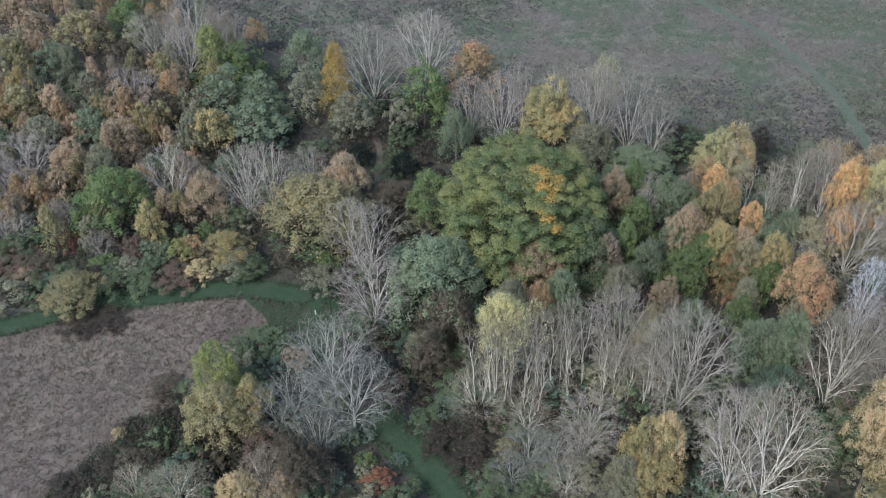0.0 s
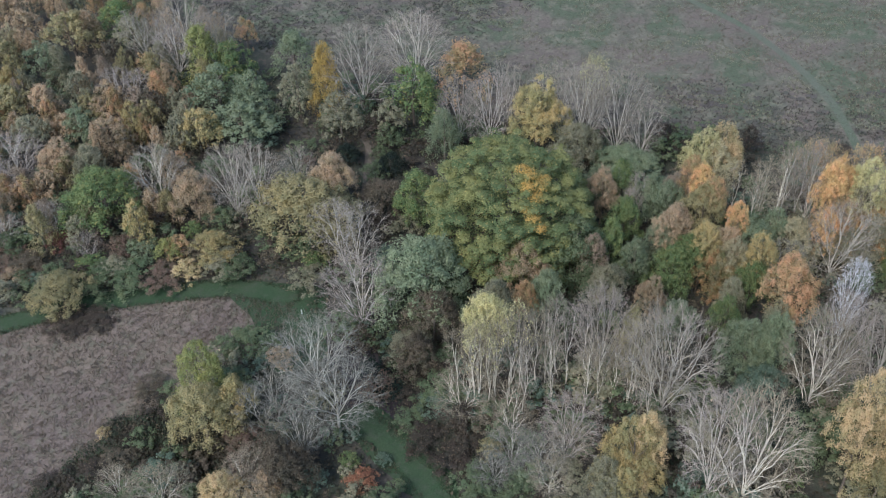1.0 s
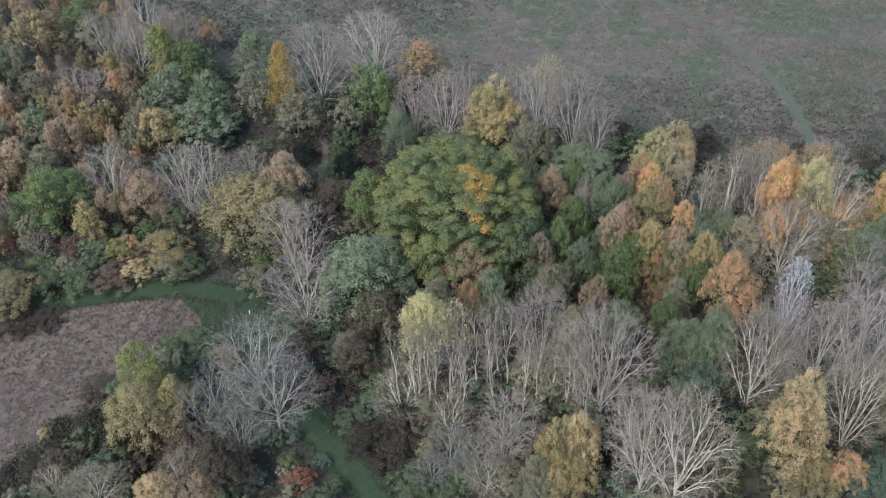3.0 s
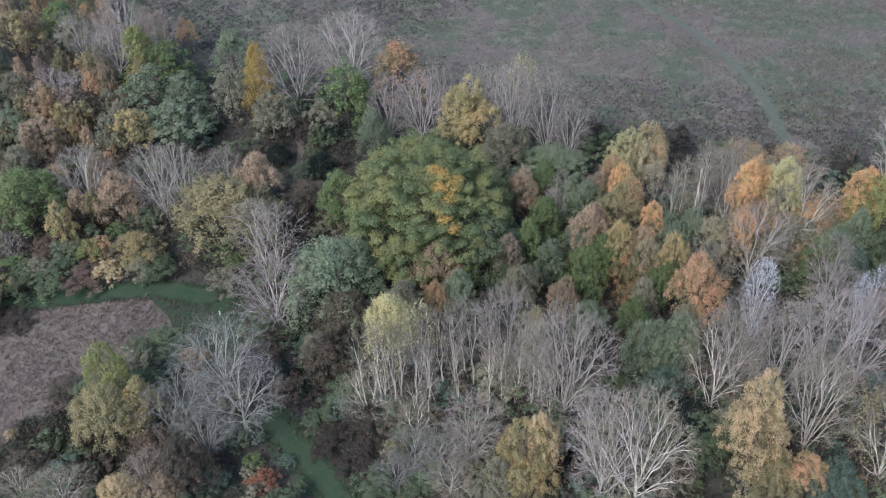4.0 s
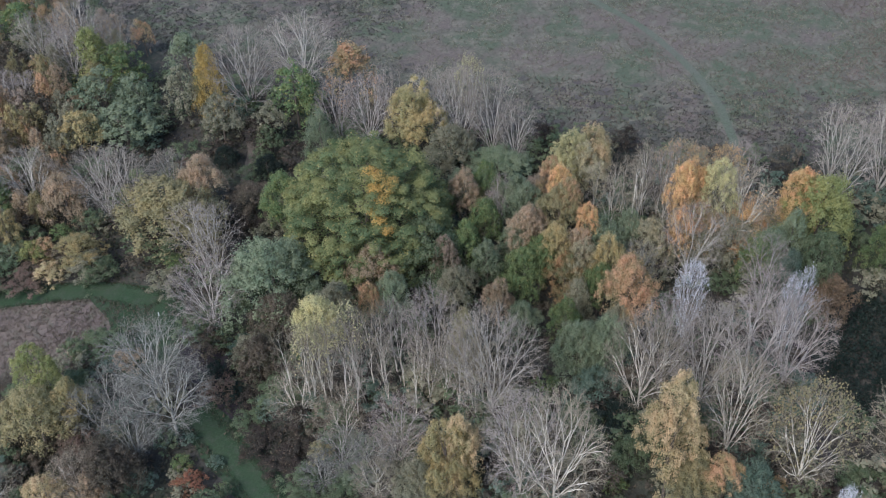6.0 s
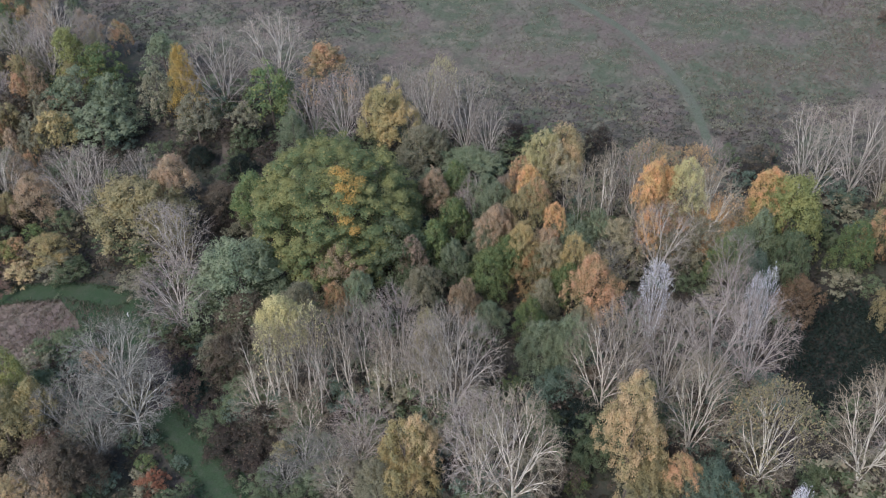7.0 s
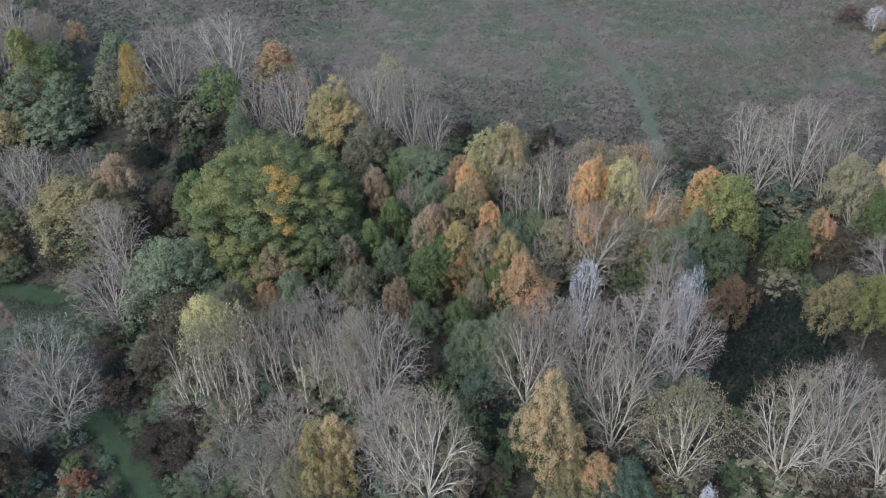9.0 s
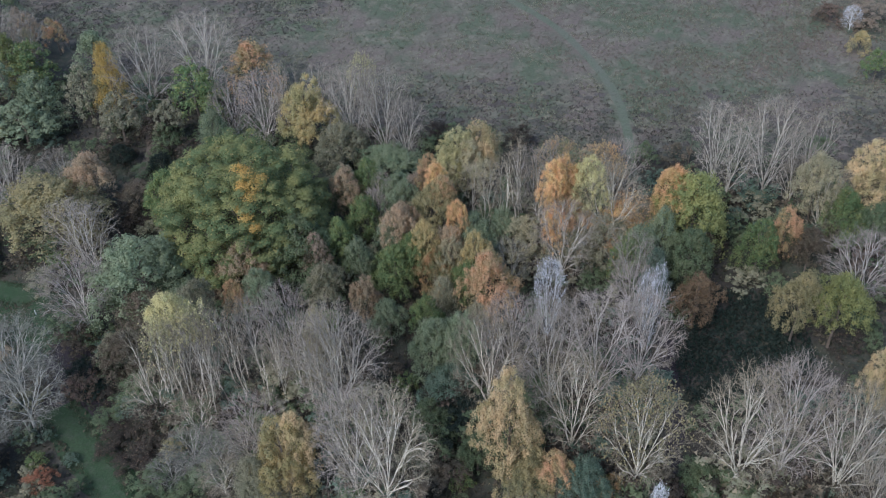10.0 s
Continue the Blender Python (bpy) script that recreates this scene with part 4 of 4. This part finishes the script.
# young mixed trees of the far left wood
for _ in range(1500):
    x, y = fill.uniform(-92, -30), fill.uniform(82.2, 147.1)
    if free(x, y, 0.95, 0.16):
        tint = fill.choice(["tan", "tan", "tan", "oliveyellow", "oliveyellow", "straw", "olive", "warmleaf", "rust", "tanyellow", "sage", "rust", "gold"])
        plant("young", tint, x, y, fill.uniform(4.8, 7.4), fill.uniform(2.4, 3.8))
        if len(planted) > 520:
            break
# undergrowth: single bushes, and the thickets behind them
# GLOOM: hollow shaded by tall trees; its growth is coloured near-black for that
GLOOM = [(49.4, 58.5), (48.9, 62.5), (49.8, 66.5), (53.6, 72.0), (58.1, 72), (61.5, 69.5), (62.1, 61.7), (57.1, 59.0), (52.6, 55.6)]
count = 0
THICK = {"holly": [], "darkgreen": [], "brown": [], "olive": [], "darksage": [], "redbrown": []}
for _ in range(9000):
    x, y = fill.uniform(-62, 86), fill.uniform(38.2, 119.3)
    if not free(x, y, 1.0, 0.06):
        continue
    tint = fill.choice(["darkgreen"] * 6 + ["darksage"] * 2 + ["brown"] * 2 + ["olive"] * 2 + ["sage", "tan", "rustbrown", "redbrown", "redbrown", "green"])
    tall = fill.uniform(1.4, 3.4)
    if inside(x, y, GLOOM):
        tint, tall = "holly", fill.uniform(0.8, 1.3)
    if count < 250:
        plant("bush", tint, x, y, tall, tall * fill.uniform(0.9, 1.5))
        count += 1
    else:
        planted.append((x, y, tall))
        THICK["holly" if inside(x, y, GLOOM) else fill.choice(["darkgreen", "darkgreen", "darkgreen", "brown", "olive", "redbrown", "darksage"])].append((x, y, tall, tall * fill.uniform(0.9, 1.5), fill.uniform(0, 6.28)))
    if len(planted) > 1200:
        break
for x, y, high in [(*o.matrix_world.translation.xy, o.matrix_world.to_scale().z * 10) for o in scene.objects if o.name.startswith(("bare_tree", "thinning_tree"))]:
    for dx, dy in ((fill.uniform(-1.4, -0.2), fill.uniform(-1.3, -0.6)), (fill.uniform(-0.3, 0.6), fill.uniform(-1.6, -0.7)), (fill.uniform(0.3, 1.4), fill.uniform(-1.0, -0.3)))[:3 if high < 13.2 else 2] + (() if high < 13.2 else tuple((fill.uniform(-2.4, 2.4), fill.uniform(-2.8, 0.6)) for _ in range(7))):
        tall = high * (fill.uniform(0.15, 0.27) if high < 13.2 else fill.uniform(0.18, 0.38))
        THICK[fill.choice(["darkgreen", "brown", "redbrown", "darksage", "olive"])].append((x + dx, y + dy, tall, tall * fill.uniform(0.9, 1.3), fill.uniform(0, 6.28)))
for tint, spots in THICK.items():
    verts, faces = [], []
    for x, y, tall, wide, spin in spots:
        crown = fill.choice(SHAPES["scrub"])[1]
        flat = np.empty(len(crown.vertices) * 3)
        crown.vertices.foreach_get("co", flat)
        pts = flat.reshape(-1, 3) * (wide / 7, wide / 7, tall / 10)
        c, s = math.cos(spin), math.sin(spin)
        pts = np.c_[pts[:, 0] * c - pts[:, 1] * s + x, pts[:, 0] * s + pts[:, 1] * c + y, pts[:, 2] + level(x, y)]
        faces.append(np.arange(len(pts)).reshape(-1, 3) + sum(len(v) for v in verts))
        verts.append(pts)
    if verts:
        data = mesh_of("thicket", np.concatenate(verts).tolist(), np.concatenate(faces).tolist(), LEAF[tint])
        tagged(new("thicket", data), "tangled " + COLOUR[tint] + " scrub filling the wood", "scrub", "", "stuff")

# ---- low growth that nobody could count ----
sow = np.random.default_rng(4)


def blades(name, spots, tall, material, label, category, per=5, lean=0.5, wide=0.05):
    """Tufts of grass: a few bent blades at every spot."""
    n = len(spots) * per
    foot = np.repeat(spots, per, axis=0) + np.c_[sow.normal(0, 0.12, (n, 2)), np.zeros(n)]
    way = sow.normal(size=(n, 3)) * lean + (0.25, -0.1, 1.0)
    way /= np.linalg.norm(way, axis=1, keepdims=True)
    long = tall * sow.uniform(0.55, 1.25, (n, 1))
    side = np.cross(way, sow.normal(size=(n, 3)))
    side /= np.linalg.norm(side, axis=1, keepdims=True)
    verts = np.stack((foot - side * wide, foot + side * wide, foot + way * long), axis=1).reshape(-1, 3)
    ob = new(name, mesh_of(name, verts.tolist(), np.arange(3 * n).reshape(n, 3).tolist(), material))
    return tagged(ob, label, category, "", "stuff")


def scatter(n, x0, x1, y0, y1, rule):
    pts = np.c_[sow.uniform(x0, x1, n), sow.uniform(y0, y1, n)]
    return np.array([(x, y, level(x, y)) for x, y in pts if rule(x, y)])


EDGE = [(-41.9, 143.1), (-31.9, 132.5), (-19.9, 120.7), (-7.9, 114.8), (6.1, 107), (26.1, 100.9), (46.1, 95.9), (61.1, 94), (104.1, 91)]


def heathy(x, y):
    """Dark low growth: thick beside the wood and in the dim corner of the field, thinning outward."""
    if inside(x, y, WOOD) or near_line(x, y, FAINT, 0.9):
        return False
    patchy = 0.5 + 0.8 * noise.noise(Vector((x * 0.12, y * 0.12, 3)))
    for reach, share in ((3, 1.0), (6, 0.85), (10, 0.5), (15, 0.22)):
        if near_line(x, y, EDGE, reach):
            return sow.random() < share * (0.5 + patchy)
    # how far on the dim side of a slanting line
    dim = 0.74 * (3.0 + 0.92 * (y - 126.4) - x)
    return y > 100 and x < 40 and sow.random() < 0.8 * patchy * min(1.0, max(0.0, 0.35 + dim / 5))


blades("meadow_grass", scatter(22000, -62, -14, 42.8, 78.1, lambda x, y: inside(x, y, GRASS) and not near_line(x, y, WAY, 1.3)), 0.42, HAY, "long dry buff grass leaning over the meadow", "grass", 5, 0.55, 0.028)
blades("field_tussocks", scatter(18000, -36, 100, 93.8, 156.3, lambda x, y: not inside(x, y, WOOD)), 0.2, TUSSOCK, "low green and brown tussocks over the field", "grass", 4, 0.9, 0.045)
blades("bracken", scatter(42000, 18, 104, 99, 156.3, lambda x, y: not inside(x, y, WOOD) and sow.random() < (x - 18) / 60 * (0.55 + 1.3 * noise.noise(Vector((x * 0.1, y * 0.1, 8)))) and not near_line(x, y, FAINT, 1.2)), 0.24, BRACKEN, "low brown dead bracken over the field", "bracken", 4, 1.1, 0.06)
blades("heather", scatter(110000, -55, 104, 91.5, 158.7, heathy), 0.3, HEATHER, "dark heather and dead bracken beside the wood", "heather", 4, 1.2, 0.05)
blades("seed_heads", scatter(30000, -10, 104, 99, 160, lambda x, y: not inside(x, y, WOOD) and not near_line(x, y, EDGE, 6) and not near_line(x, y, FAINT, 0.8) and sow.random() < 0.25 + 1.6 * noise.noise(Vector((x * 0.16, y * 0.16, 12)))), 0.22, SEED, "pale dry seed heads and grass tufts in the field", "grass", 5, 1.1, 0.07)
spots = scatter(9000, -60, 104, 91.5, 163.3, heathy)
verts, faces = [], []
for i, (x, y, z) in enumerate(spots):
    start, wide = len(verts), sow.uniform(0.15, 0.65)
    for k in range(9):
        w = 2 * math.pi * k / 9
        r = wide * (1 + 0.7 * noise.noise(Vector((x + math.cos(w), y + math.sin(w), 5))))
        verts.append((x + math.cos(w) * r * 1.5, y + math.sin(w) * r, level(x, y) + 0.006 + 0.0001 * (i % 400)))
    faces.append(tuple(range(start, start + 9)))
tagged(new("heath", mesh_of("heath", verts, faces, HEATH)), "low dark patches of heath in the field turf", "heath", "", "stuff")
blades("path_verge", scatter(60000, -62, 6, 38.2, 79.9, lambda x, y: any(near_line(x, y, line, 1.6) and not near_line(x, y, line, 0.95) for line in (WAY, LOWER))), 0.35, VERGE, "rank grass along the mown path's edges", "grass", 5, 0.8, 0.035)
spots = scatter(34000, -60, 84, 38.2, 119.3, lambda x, y: inside(x, y, WOOD) and not inside(x, y, GLOOM) and not near_line(x, y, WAY, 1.5) and not near_line(x, y, LOWER, 1.4) and not near_line(x, y, TRAIL, 0.5) and not near_line(x, y, RIDE, 0.9))
spots = np.repeat(spots, 3, axis=0) + np.c_[sow.normal(0, 0.3, (3 * len(spots), 2)), sow.uniform(0.05, 0.7, 3 * len(spots))]
swell = np.array([0.4 + 1.2 * max(0.0, noise.noise(Vector((x * 0.25, y * 0.25, 0))) + 0.3) for x, y, _ in spots])
base = 0.03 * spots[:, 0]
spots[:, 2] = base + (spots[:, 2] - base) * swell
cards = leaf_cards(sow, spots, sow.normal(size=spots.shape) * 0.6 + (0, 0, 1), sow.uniform(0.16, 0.34, len(spots)))
tagged(new("brambles", mesh_of("brambles", *cards, BRAMBLE)), "low dark brambles and dead leaves under the trees", "undergrowth", "", "stuff")

THORN = [(-36.6, 52.3), (-32.5, 55.3), (-31.2, 58.9), (-25.6, 61.5), (-18.6, 58.9), (-16.0, 55.5), (-15.6, 40.0), (-38.6, 40.0)]
bank = scatter(9000, -39, -15, 40, 63, lambda x, y: inside(x + 1.2 * noise.noise(Vector((x * 0.5, y * 0.5, 1))), y + 1.2 * noise.noise(Vector((x * 0.5, y * 0.5, 6))), THORN))
bank = np.repeat(bank, 9, axis=0) + np.c_[sow.normal(0, 0.3, (9 * len(bank), 2)), np.zeros(9 * len(bank))]
bank[:, 2] += [sow.uniform(0.05, 1.0) * (0.35 + 1.5 * max(0.0, noise.noise(Vector((x * 0.45, y * 0.45, 2))) + 0.35)) for x, y, _ in bank]
cards = leaf_cards(sow, bank, sow.normal(size=bank.shape) * 0.7 + (0, 0, 1), sow.uniform(0.10, 0.24, len(bank)))
tagged(new("bramble_bank", mesh_of("bramble_bank", *cards, BRAMBLE)), "tangled dark brambles over the lower meadow", "undergrowth", "", "stuff")

# low growth of the hollow, its shade painted in as leaf colour
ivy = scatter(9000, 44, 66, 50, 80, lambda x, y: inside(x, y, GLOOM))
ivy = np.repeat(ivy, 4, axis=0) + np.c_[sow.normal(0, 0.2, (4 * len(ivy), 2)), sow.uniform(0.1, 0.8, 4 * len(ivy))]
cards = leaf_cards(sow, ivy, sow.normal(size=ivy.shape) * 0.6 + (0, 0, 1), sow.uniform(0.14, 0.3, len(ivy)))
tagged(new("ground_ivy", mesh_of("ground_ivy", *cards, LEAF["holly"])), "low green growth, coloured darker for the shade in the wood's hollow", "undergrowth", "", "stuff")

# ---- small single things ----
def pole(name, points, radii, material, label, category):
    store = ([], [])
    tube(store, [Vector(p) for p in points], radii, 8)
    verts, faces = store
    if radii[-1] > 0:
        faces.append(tuple(range(len(verts) - 8, len(verts))))
    return tagged(new(name, mesh_of(name, verts, faces, material)), label, category)


pole("marker_post", [(-14.7, 72.9, -0.64), (-14.7, 72.9, -0.14), (-14.69, 72.9, 0.16)], [0.05, 0.05, 0.045], BARK["white"], "short whitish marker post in the grass clearing", "post")
pole("fallen_branch", [(-51.1, 86.0, -1.38), (-49.4, 86.3, -0.58), (-48.1, 86.5, -0.34), (-46.5, 86.7, -0.70)], [0.06, 0.055, 0.045, 0.02], BARK["white"], "long pale fallen branch lying over the scrub", "branch")
pole("dead_snag", [(55.6, 93.4, 1.37), (55.62, 93.4, 3.37), (55.70, 93.4, 5.47)], [0.08, 0.06, 0.02], BARK["brown"], "pale dead snag standing at the wood's edge", "dead tree")
